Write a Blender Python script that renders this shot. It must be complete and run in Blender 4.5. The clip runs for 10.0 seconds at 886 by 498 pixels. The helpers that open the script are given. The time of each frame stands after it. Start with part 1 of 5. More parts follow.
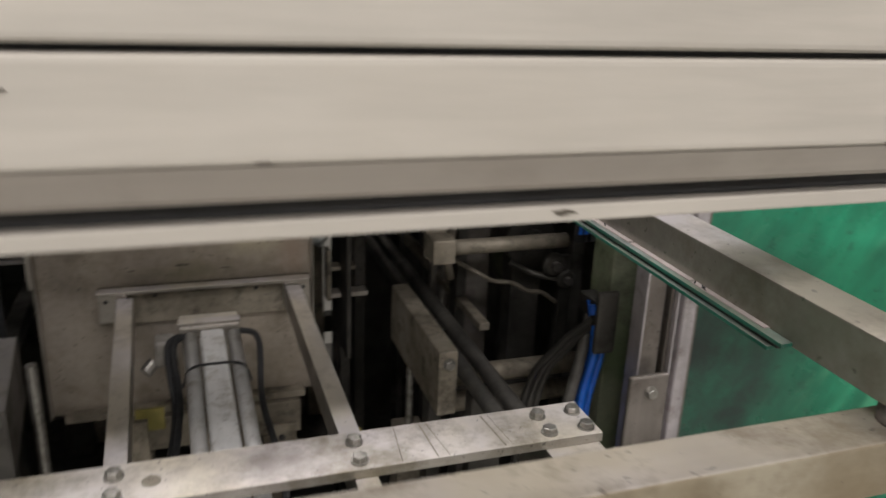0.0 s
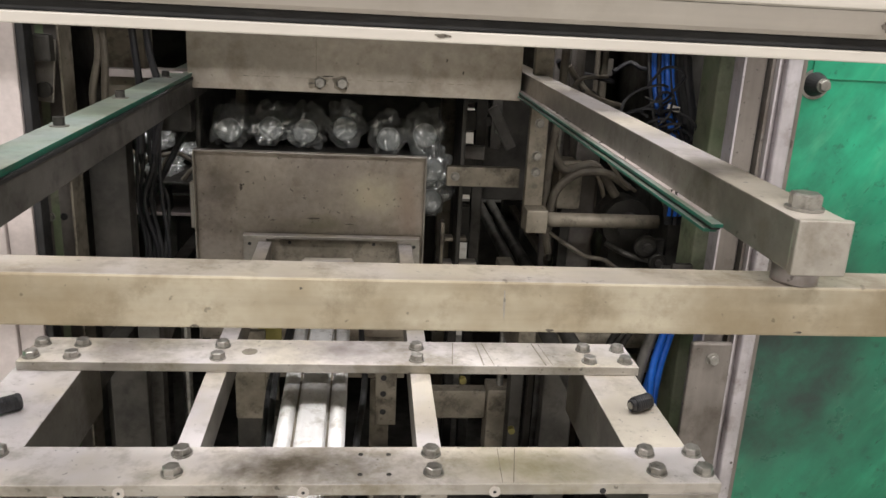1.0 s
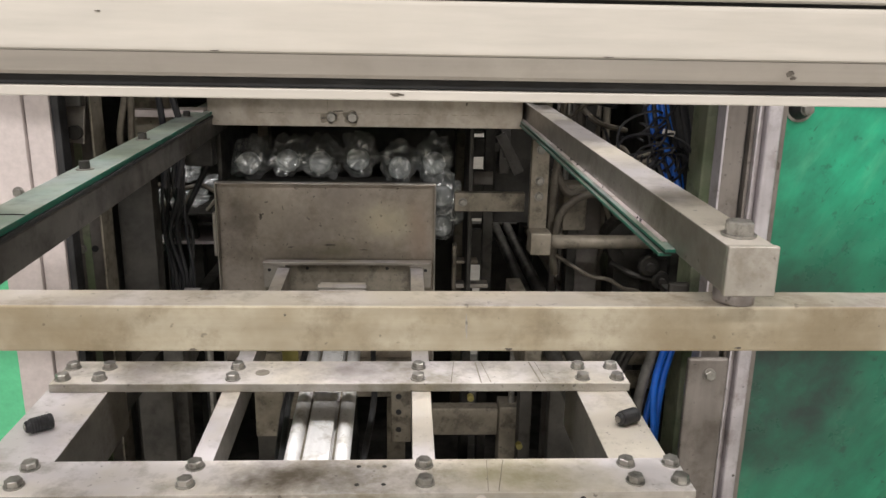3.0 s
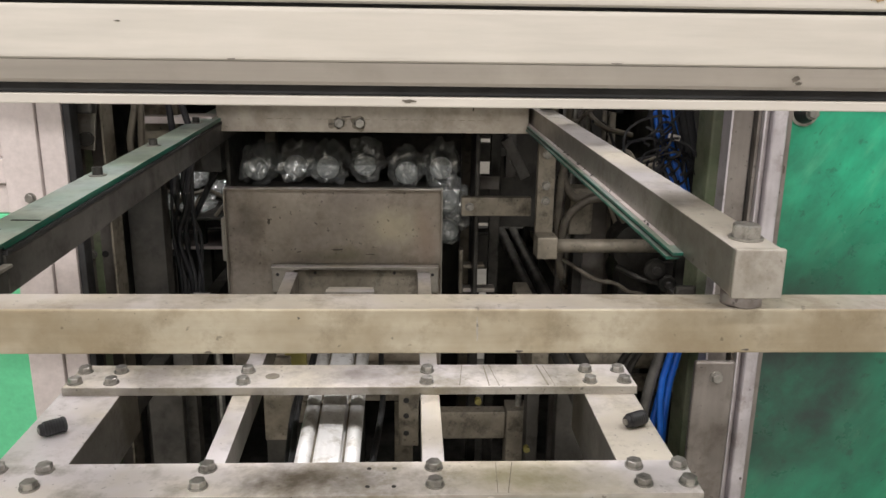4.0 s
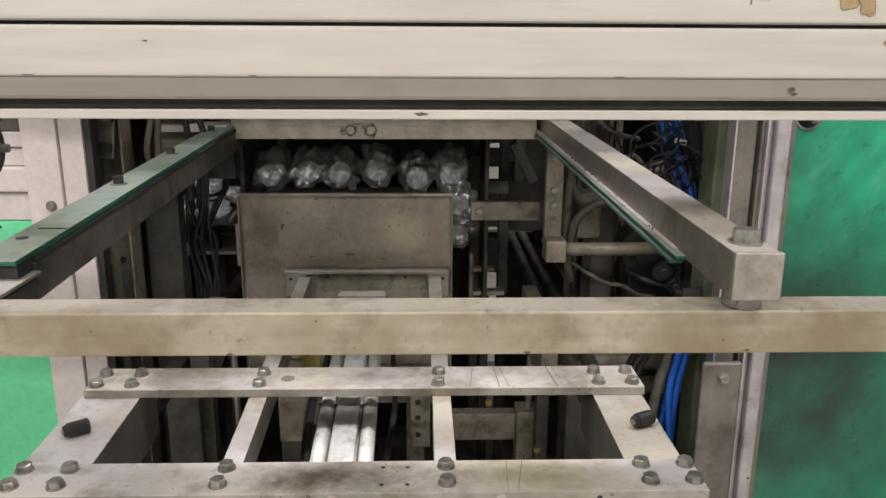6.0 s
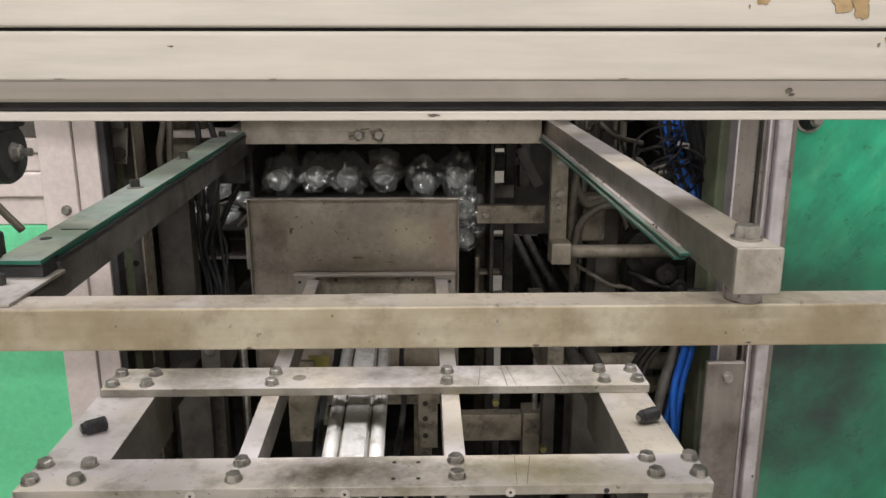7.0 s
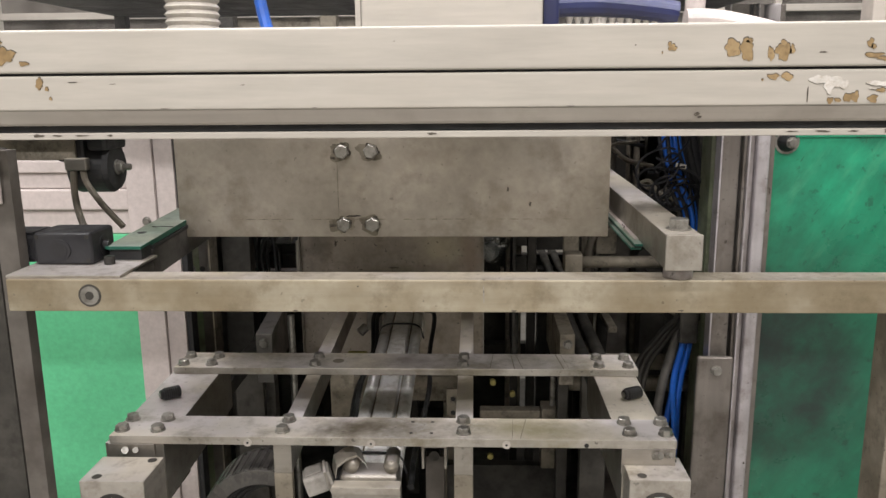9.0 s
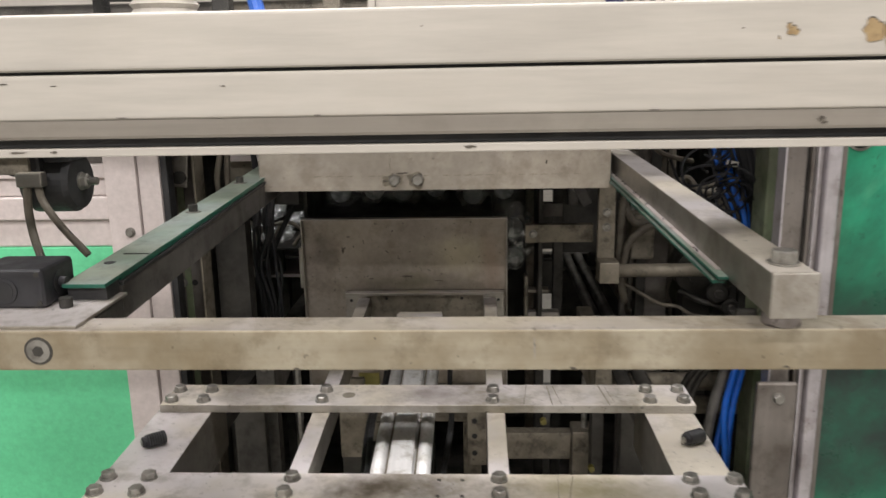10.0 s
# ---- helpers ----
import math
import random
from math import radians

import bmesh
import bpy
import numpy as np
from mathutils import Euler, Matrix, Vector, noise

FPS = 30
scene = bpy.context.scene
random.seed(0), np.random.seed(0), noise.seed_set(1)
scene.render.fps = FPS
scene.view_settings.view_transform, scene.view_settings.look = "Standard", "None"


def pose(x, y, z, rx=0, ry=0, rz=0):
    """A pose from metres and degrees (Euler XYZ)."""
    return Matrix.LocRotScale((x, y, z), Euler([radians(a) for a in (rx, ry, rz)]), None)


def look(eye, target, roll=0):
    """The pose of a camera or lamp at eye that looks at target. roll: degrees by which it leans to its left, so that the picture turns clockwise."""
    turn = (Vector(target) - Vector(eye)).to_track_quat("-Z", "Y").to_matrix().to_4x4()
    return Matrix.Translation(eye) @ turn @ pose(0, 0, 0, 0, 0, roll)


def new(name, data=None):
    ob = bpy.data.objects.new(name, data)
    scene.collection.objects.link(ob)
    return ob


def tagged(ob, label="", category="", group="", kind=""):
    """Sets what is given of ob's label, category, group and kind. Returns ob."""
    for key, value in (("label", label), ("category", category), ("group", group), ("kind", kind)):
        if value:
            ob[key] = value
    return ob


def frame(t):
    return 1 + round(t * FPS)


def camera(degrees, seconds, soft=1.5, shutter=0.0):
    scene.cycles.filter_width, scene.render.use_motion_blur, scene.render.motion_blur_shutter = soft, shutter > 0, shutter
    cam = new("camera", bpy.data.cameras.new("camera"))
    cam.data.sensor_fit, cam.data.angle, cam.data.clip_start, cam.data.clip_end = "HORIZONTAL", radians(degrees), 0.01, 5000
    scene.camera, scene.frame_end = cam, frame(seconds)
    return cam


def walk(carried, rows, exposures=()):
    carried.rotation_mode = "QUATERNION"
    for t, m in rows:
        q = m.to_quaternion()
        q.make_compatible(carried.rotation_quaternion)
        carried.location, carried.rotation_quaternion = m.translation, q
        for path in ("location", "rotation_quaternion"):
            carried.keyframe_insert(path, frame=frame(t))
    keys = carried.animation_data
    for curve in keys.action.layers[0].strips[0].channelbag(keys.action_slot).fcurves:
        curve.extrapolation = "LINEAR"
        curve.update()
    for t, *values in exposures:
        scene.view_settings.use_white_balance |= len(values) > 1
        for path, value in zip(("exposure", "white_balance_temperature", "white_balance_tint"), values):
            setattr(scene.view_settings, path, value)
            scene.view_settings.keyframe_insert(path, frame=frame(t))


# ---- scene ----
cam = camera(58.8, 10.0, shutter=0.35)
# seconds, eye, target, roll
PATH = [
    (0, (-0.003, -0.016, 1.503), (0.606, 1.776, 0.856), 2.3),
    (0.1, (0.03, -0.043, 1.496), (0.529, 1.785, 0.857), 2.9),
    (0.2, (0.06, -0.064, 1.492), (0.479, 1.79, 0.871), 2.8),
    (0.3, (0.085, -0.097, 1.484), (0.421, 1.783, 0.892), 3.6),
    (0.4, (0.101, -0.097, 1.485), (0.384, 1.79, 0.884), 2.8),
    (0.5, (0.113, -0.112, 1.475), (0.351, 1.781, 0.874), 3.1),
    (0.6, (0.115, -0.127, 1.465), (0.331, 1.774, 0.883), 3.7),
    (0.8, (0.091, -0.186, 1.43), (0.304, 1.724, 0.876), 3.2),
    (1, (0.096, -0.223, 1.433), (0.277, 1.684, 0.859), 2.9),
    (1.5, (0.128, -0.242, 1.444), (0.279, 1.672, 0.882), 2.3),
    (2, (0.15, -0.257, 1.452), (0.268, 1.661, 0.899), 1.7),
    (2.5, (0.146, -0.277, 1.459), (0.247, 1.646, 0.918), 1.3),
    (4, (0.136, -0.296, 1.462), (0.216, 1.634, 0.944), 0.8),
    (4.5, (0.135, -0.306, 1.467), (0.211, 1.625, 0.951), 0.7),
    (5, (0.139, -0.31, 1.469), (0.205, 1.622, 0.958), 0.5),
    (5.5, (0.136, -0.313, 1.471), (0.194, 1.62, 0.959), 0.4),
    (7, (0.127, -0.345, 1.468), (0.173, 1.593, 0.975), -0.0),
    (7.5, (0.116, -0.38, 1.467), (0.146, 1.563, 0.993), -0.1),
    (8, (0.168, -0.486, 1.453), (0.164, 1.463, 1.008), -0.0),
    (8.5, (0.176, -0.546, 1.467), (0.117, 1.409, 1.048), -0.2),
    (9, (0.177, -0.552, 1.471), (0.097, 1.402, 1.056), -0.5),
    (9.5, (0.186, -0.485, 1.473), (0.112, 1.466, 1.041), -0.9),
    (10, (0.141, -0.365, 1.482), (0.047, 1.58, 1.027), -1.1),
]
EXPOSURES = [(0.0, -0.65), (0.5, -0.2), (1.0, -0.05), (2.0, -0.08), (4.0, -0.15), (5.0, -0.24), (7.5, -0.3), (9.0, -0.38), (10.0, -0.38)]
walk(cam, [(t, look(eye, target, roll)) for t, eye, target, roll in PATH], EXPOSURES)

# ---------------------------------------------------------------- world and light
world = bpy.data.worlds.new("hall_air")
scene.world = world
world.use_nodes = True
world.node_tree.nodes["Background"].inputs[0].default_value = (1.0, 0.93, 0.84, 1)
world.node_tree.nodes["Background"].inputs[1].default_value = 0.03


def added_lamp(x, y, z, length, watts, along_x=True):
    data = bpy.data.lights.new("unseen_hall_lamp", "AREA")
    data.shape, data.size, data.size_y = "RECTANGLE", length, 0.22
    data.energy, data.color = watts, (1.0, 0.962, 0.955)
    ob = new("unseen_hall_light", data)
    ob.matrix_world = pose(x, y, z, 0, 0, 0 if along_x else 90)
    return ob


# Lamps out of view; far-front and rear ones are added to lift dark areas.
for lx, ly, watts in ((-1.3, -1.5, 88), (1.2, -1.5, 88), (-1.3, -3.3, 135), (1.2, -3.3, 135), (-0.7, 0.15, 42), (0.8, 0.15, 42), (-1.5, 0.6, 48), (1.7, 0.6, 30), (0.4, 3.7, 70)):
    added_lamp(lx, ly, 3.9, 1.5, watts)


# ---------------------------------------------------------------- materials
def nodes_of(name):
    m = bpy.data.materials.new(name)
    m.use_nodes = True
    nt = m.node_tree
    return m, nt, nt.nodes["Principled BSDF"]


def noise_node(nt, coord, scale, detail=6.0, rough=0.6, stretch=None):
    n = nt.nodes.new("ShaderNodeTexNoise")
    n.inputs["Scale"].default_value, n.inputs["Detail"].default_value = scale, detail
    n.inputs["Roughness"].default_value = rough
    if stretch:
        mp = nt.nodes.new("ShaderNodeMapping")
        mp.inputs["Scale"].default_value = stretch
        nt.links.new(coord, mp.inputs[0])
        coord = mp.outputs[0]
    nt.links.new(coord, n.inputs["Vector"])
    return n.outputs["Fac"]


def ramp(nt, fac, a, b, lo, hi):
    r = nt.nodes.new("ShaderNodeValToRGB")
    r.color_ramp.elements[0].position, r.color_ramp.elements[1].position = a, b
    r.color_ramp.elements[0].color, r.color_ramp.elements[1].color = lo, hi
    nt.links.new(fac, r.inputs[0])
    return r.outputs[0]


def mix(nt, fac, a, b, kind="MIX"):
    n = nt.nodes.new("ShaderNodeMix")
    n.data_type, n.blend_type = "RGBA", kind
    for socket, value in ((n.inputs[0], fac), (n.inputs[6], a), (n.inputs[7], b)):
        if isinstance(value, (tuple, float, int)):
            socket.default_value = value
        else:
            nt.links.new(value, socket)
    return n.outputs[2]


def g(v):
    return (v, v, v, 1)


def spot_stain(nt, col, centre, size, tone, amount, scatter):
    """One stain of its own place and size, soft at the rim and broken up inside."""
    co = nt.nodes.new("ShaderNodeTexCoord").outputs["Object"]
    mp = nt.nodes.new("ShaderNodeMapping")
    mp.inputs["Location"].default_value = [-0.5 * c / k for c, k in zip(centre, size)]
    mp.inputs["Scale"].default_value = [0.5 / k for k in size]
    nt.links.new(co, mp.inputs[0])
    wob = nt.nodes.new("ShaderNodeTexNoise")
    wob.inputs["Scale"].default_value, wob.inputs["Detail"].default_value = scatter, 8.0
    wob.inputs["Roughness"].default_value = 0.65
    nt.links.new(co, wob.inputs["Vector"])
    far = nt.nodes.new("ShaderNodeVectorMath")
    far.operation = "LENGTH"
    nt.links.new(mp.outputs[0], far.inputs[0])
    add = nt.nodes.new("ShaderNodeMath")
    add.operation = "MULTIPLY_ADD"
    nt.links.new(wob.outputs["Fac"], add.inputs[0])
    add.inputs[1].default_value = 0.95
    nt.links.new(far.outputs["Value"], add.inputs[2])
    return mix(nt, ramp(nt, add.outputs[0], 0.50, 0.92, g(amount), g(0)), col, (*tone, 1))


def surface(name, base, second, grime, rough=0.5, metal=0.0, grime_amount=0.5, scale=9.0, grain=(1, 1, 1), bump=0.15,
            speck=0.0, coat=0.0, dust_toplight=0.0, stain=0.0, spots=()):
    """A worn surface: two base tones in soft blotches, dark grime in patches, fine directional grain, specks."""
    m, nt, bsdf = nodes_of(name)
    co = nt.nodes.new("ShaderNodeTexCoord").outputs["Object"]
    info = nt.nodes.new("ShaderNodeObjectInfo")
    shift = nt.nodes.new("ShaderNodeVectorMath")
    shift.operation = "MULTIPLY_ADD"
    comb = nt.nodes.new("ShaderNodeCombineXYZ")
    for k in range(3):
        nt.links.new(info.outputs["Random"], comb.inputs[k])
    nt.links.new(comb.outputs[0], shift.inputs[0])
    shift.inputs[1].default_value = (7.0, 3.0, 5.0)
    nt.links.new(co, shift.inputs[2])
    co = shift.outputs[0]
    big = noise_node(nt, co, scale, 5.0, 0.55)
    col = mix(nt, ramp(nt, big, 0.40, 0.60, g(0), g(1)), (*base, 1), (*second, 1))
    fine = noise_node(nt, co, 90.0, 4.0, 0.6, grain)
    col = mix(nt, 0.35, col, ramp(nt, fine, 0.25, 0.75, g(0.62), g(1.25)), "MULTIPLY")
    # Upward faces get dust, paled further to paint in light from above.
    if dust_toplight:
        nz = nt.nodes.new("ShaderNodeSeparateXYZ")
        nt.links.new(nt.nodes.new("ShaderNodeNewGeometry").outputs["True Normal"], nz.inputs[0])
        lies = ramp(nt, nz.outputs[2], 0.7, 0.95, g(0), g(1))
        patchy = ramp(nt, noise_node(nt, co, scale * 1.4, 6.0, 0.6), 0.36, 0.62, g(dust_toplight * 0.78), g(dust_toplight))
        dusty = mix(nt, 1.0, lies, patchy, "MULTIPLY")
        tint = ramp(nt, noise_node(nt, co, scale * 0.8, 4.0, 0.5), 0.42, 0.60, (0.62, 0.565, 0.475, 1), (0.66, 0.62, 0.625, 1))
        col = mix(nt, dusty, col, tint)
    dirt = noise_node(nt, co, scale * 2.3, 9.0, 0.68)
    mask = ramp(nt, dirt, 0.51, 0.68, g(0), g(grime_amount))
    col = mix(nt, mask, col, (*grime, 1))
    if stain:
        # broad soft oil stains, broken up inside
        wide = ramp(nt, noise_node(nt, co, scale * 0.9, 10.0, 0.62), 0.49, 0.60, g(0), g(stain))
        broken = ramp(nt, noise_node(nt, co, scale * 7.0, 6.0, 0.7), 0.30, 0.62, g(0.35), g(1))
        col = mix(nt, mix(nt, 1.0, wide, broken, "MULTIPLY"), col, (grime[0] * 1.3, grime[1] * 1.3, grime[2] * 1.3, 1))
    for centre, size, tone, amount, scatter in spots:
        col = spot_stain(nt, col, centre, size, tone, amount, scatter)
    if speck:
        sp = noise_node(nt, co, 130.0, 2.0, 0.5)
        col = mix(nt, ramp(nt, sp, 0.69, 0.73, g(0), g(speck)), col, (0.02, 0.018, 0.015, 1))
    nt.links.new(col, bsdf.inputs["Base Color"])
    rr = ramp(nt, dirt, 0.3, 0.75, g(rough * 0.8), g(min(1.0, rough * 1.5)))
    nt.links.new(rr, bsdf.inputs["Roughness"])
    if dust_toplight:
        nt.links.new(ramp(nt, dusty, 0.0, 1.0, g(metal), g(0.25)), bsdf.inputs["Metallic"])
    else:
        bsdf.inputs["Metallic"].default_value = metal
    bsdf.inputs["Coat Weight"].default_value = coat
    bp = nt.nodes.new("ShaderNodeBump")
    bp.inputs["Strength"].default_value, bp.inputs["Distance"].default_value = bump, 0.002
    nt.links.new(mix(nt, 0.5, fine, dirt), bp.inputs["Height"])
    nt.links.new(bp.outputs[0], bsdf.inputs["Normal"])
    return m


STEEL = surface("dusty_stainless", (0.29, 0.27, 0.24), (0.37, 0.345, 0.31), (0.15, 0.125, 0.09), 0.36, 0.8, 0.40, 8, (0.06, 1, 1), 0.12, 0.4, dust_toplight=0.92)
STRIP = surface("stained_plate_steel", (0.40, 0.375, 0.335), (0.52, 0.49, 0.45), (0.16, 0.14, 0.095), 0.40, 0.75, 0.6, 7, (0.05, 1, 1), 0.15, 0.5, dust_toplight=1.0, stain=0.8,
                spots=(((0.02, 0.465, 1.0), (0.10, 0.05, 0.1), (0.11, 0.09, 0.065), 1.0, 28.0), ((0.26, 0.465, 1.0), (0.13, 0.05, 0.1), (0.30, 0.265, 0.15), 0.85, 22.0),
                       ((0.06, 0.735, 1.0), (0.12, 0.06, 0.1), (0.22, 0.19, 0.175), 0.75, 25.0), ((-0.22, 0.735, 1.0), (0.06, 0.06, 0.1), (0.34, 0.30, 0.29), 0.6, 25.0)))
BAR = surface("tan_oxidised_bar", (0.30, 0.25, 0.17), (0.44, 0.395, 0.305), (0.17, 0.135, 0.085), 0.45, 0.55, 0.6, 9, (0.05, 1, 1), 0.10, 0.4, dust_toplight=0.6, stain=0.55)
PLATE = surface("stained_sheet_steel", (0.265, 0.23, 0.20), (0.36, 0.315, 0.265), (0.10, 0.078, 0.05), 0.42, 0.5, 0.5, 5, (1, 1, 1), 0.08, 0.6, stain=0.3,
                spots=(((0.09, 1.305, 1.075), (0.11, 0.2, 0.06), (0.52, 0.465, 0.34), 0.7, 14.0), ((-0.02, 1.305, 1.015), (0.16, 0.2, 0.03), (0.13, 0.12, 0.07), 0.6, 18.0),
                       ((-0.20, 1.305, 1.09), (0.05, 0.2, 0.07), (0.13, 0.11, 0.09), 0.5, 20.0), ((0.165, 1.305, 1.06), (0.03, 0.2, 0.10), (0.26, 0.19, 0.15), 0.6, 18.0)))
HOOD = surface("brushed_hood_steel", (0.335, 0.30, 0.255), (0.45, 0.405, 0.345), (0.14, 0.11, 0.075), 0.4, 0.5, 0.45, 6, (1, 1, 1), 0.06, 0.3, stain=0.35)
# Dark oily steel; inside the machine it also carries shade in its colour.
DARK = surface("dark_oily_shaded_steel", (0.040, 0.038, 0.034), (0.075, 0.07, 0.062), (0.02, 0.018, 0.015), 0.5, 0.5, 0.6, 9, (1, 1, 1), 0.2)
DIM = surface("dull_dusty_steel", (0.085, 0.08, 0.074), (0.14, 0.132, 0.122), (0.04, 0.036, 0.03), 0.45, 0.4, 0.6, 9, (1, 0.06, 1), 0.12, 0.3, dust_toplight=0.3)
GRIMY = surface("grimy_machine_steel", (0.20, 0.175, 0.135), (0.31, 0.275, 0.22), (0.045, 0.038, 0.028), 0.55, 0.4, 0.7, 12, (1, 1, 1), 0.2, 0.5)
BOLT = surface("zinc_bolt", (0.25, 0.24, 0.22), (0.38, 0.365, 0.335), (0.08, 0.07, 0.055), 0.33, 0.75, 0.55, 40, (1, 1, 1), 0.15)
WHITE = surface("cream_paint", (0.425, 0.395, 0.35), (0.445, 0.415, 0.37), (0.40, 0.36, 0.30), 0.38, 0.0, 0.25, 2.5, (0.1, 1, 1), 0.05, 0.0)
GREYSLOPE = surface("bare_aluminium_rail", (0.50, 0.46, 0.42), (0.60, 0.56, 0.51), (0.30, 0.26, 0.22), 0.4, 0.35, 0.3, 4, (0.04, 1, 1), 0.08, 0.0)
CABINET = surface("white_sheet_cabinet", (0.53, 0.465, 0.445), (0.57, 0.505, 0.485), (0.42, 0.37, 0.34), 0.4, 0.0, 0.2, 4, (1, 1, 1), 0.04)
GREEN = surface("green_paint", (0.115, 0.54, 0.27), (0.135, 0.60, 0.31), (0.09, 0.46, 0.23), 0.4, 0.0, 0.25, 3, (1, 1, 1), 0.05)
OLIVE = surface("faded_green_column", (0.13, 0.17, 0.09), (0.18, 0.19, 0.13), (0.035, 0.03, 0.022), 0.5, 0.0, 0.6, 8)
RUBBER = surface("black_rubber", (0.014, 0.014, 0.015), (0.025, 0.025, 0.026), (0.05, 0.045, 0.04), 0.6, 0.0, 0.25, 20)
BLACKPL = surface("black_plastic", (0.012, 0.012, 0.015), (0.020, 0.020, 0.023), (0.045, 0.04, 0.036), 0.45, 0.0, 0.25, 25)
BELT = surface("green_belt", (0.008, 0.095, 0.062), (0.016, 0.145, 0.098), (0.12, 0.13, 0.11), 0.35, 0.0, 0.5, 14, (1, 0.05, 1), 0.1, dust_toplight=0.42)
ALU = surface("anodised_cylinder", (0.66, 0.65, 0.64), (0.74, 0.735, 0.73), (0.30, 0.27, 0.22), 0.35, 0.1, 0.75, 14, (1, 0.1, 1), 0.1, 0.4)
BLUE = surface("blue_hose", (0.01, 0.10, 0.50), (0.015, 0.14, 0.62), (0.02, 0.04, 0.12), 0.35, 0.0, 0.3, 20)
NAVY = surface("navy_plastic", (0.003, 0.009, 0.075), (0.005, 0.014, 0.10), (0.02, 0.02, 0.05), 0.35, 0.0, 0.2, 20)
CABLE = surface("grey_cable", (0.10, 0.085, 0.065), (0.16, 0.14, 0.11), (0.04, 0.035, 0.03), 0.5, 0.0, 0.4, 25)
CHIPBROWN = surface("bare_primer", (0.24, 0.16, 0.07), (0.34, 0.24, 0.12), (0.14, 0.09, 0.05), 0.6, 0.0, 0.7, 60)
FILLER = surface("white_filler", (0.52, 0.49, 0.44), (0.64, 0.61, 0.57), (0.36, 0.30, 0.22), 0.6, 0.0, 0.7, 60)
SMUDGE = surface("dark_scuff", (0.05, 0.04, 0.03), (0.10, 0.085, 0.065), (0.02, 0.02, 0.02), 0.6, 0.0, 0.5, 80)
CHAINPL = surface("worn_dark_plastic", (0.075, 0.07, 0.065), (0.115, 0.108, 0.10), (0.17, 0.155, 0.13), 0.45, 0.0, 0.5, 30)
CONCRETE = surface("hall_concrete", (0.26, 0.25, 0.23), (0.33, 0.32, 0.29), (0.12, 0.11, 0.10), 0.7, 0.0, 0.5, 1.5, (1, 1, 1), 0.2)
PLASTER = surface("hall_wall", (0.55, 0.53, 0.48), (0.62, 0.60, 0.55), (0.4, 0.37, 0.33), 0.8, 0.0, 0.3, 0.8)
MURK = surface("dirty_back_panel", (0.07, 0.06, 0.05), (0.17, 0.155, 0.14), (0.06, 0.05, 0.045), 0.5, 0.2, 0.6, 5)
CAP = surface("milky_plastic", (0.23, 0.245, 0.24), (0.29, 0.305, 0.30), (0.16, 0.175, 0.17), 0.35, 0.0, 0.3, 30)
YELLOW = surface("yellow_tag", (0.20, 0.175, 0.04), (0.26, 0.22, 0.06), (0.2, 0.16, 0.05), 0.5, 0.0, 0.5, 40)


def film_material():
    m, nt, bsdf = nodes_of("crinkled_clear_film")
    bsdf.inputs["Base Color"].default_value = (0.66, 0.68, 0.66, 1)
    bsdf.inputs["Roughness"].default_value = 0.5
    co = nt.nodes.new("ShaderNodeTexCoord").outputs["Object"]
    bp = nt.nodes.new("ShaderNodeBump")
    bp.inputs["Strength"].default_value, bp.inputs["Distance"].default_value = 0.12, 0.006
    nt.links.new(noise_node(nt, co, 24.0, 3.0, 0.65), bp.inputs["Height"])
    gloss = nt.nodes.new("ShaderNodeBsdfGlossy")
    gloss.inputs["Roughness"].default_value = 0.27
    gloss.inputs["Color"].default_value = (0.95, 0.97, 0.96, 1)
    nt.links.new(bp.outputs[0], gloss.inputs["Normal"])
    clear = nt.nodes.new("ShaderNodeBsdfTransparent")
    one, two = nt.nodes.new("ShaderNodeMixShader"), nt.nodes.new("ShaderNodeMixShader")
    one.inputs[0].default_value, two.inputs[0].default_value = 0.66, 0.32
    nt.links.new(bsdf.outputs[0], one.inputs[1])
    nt.links.new(gloss.outputs[0], one.inputs[2])
    nt.links.new(clear.outputs[0], two.inputs[1])
    nt.links.new(one.outputs[0], two.inputs[2])
    nt.links.new(two.outputs[0], nt.nodes["Material Output"].inputs[0])
    return m


FILM = film_material()


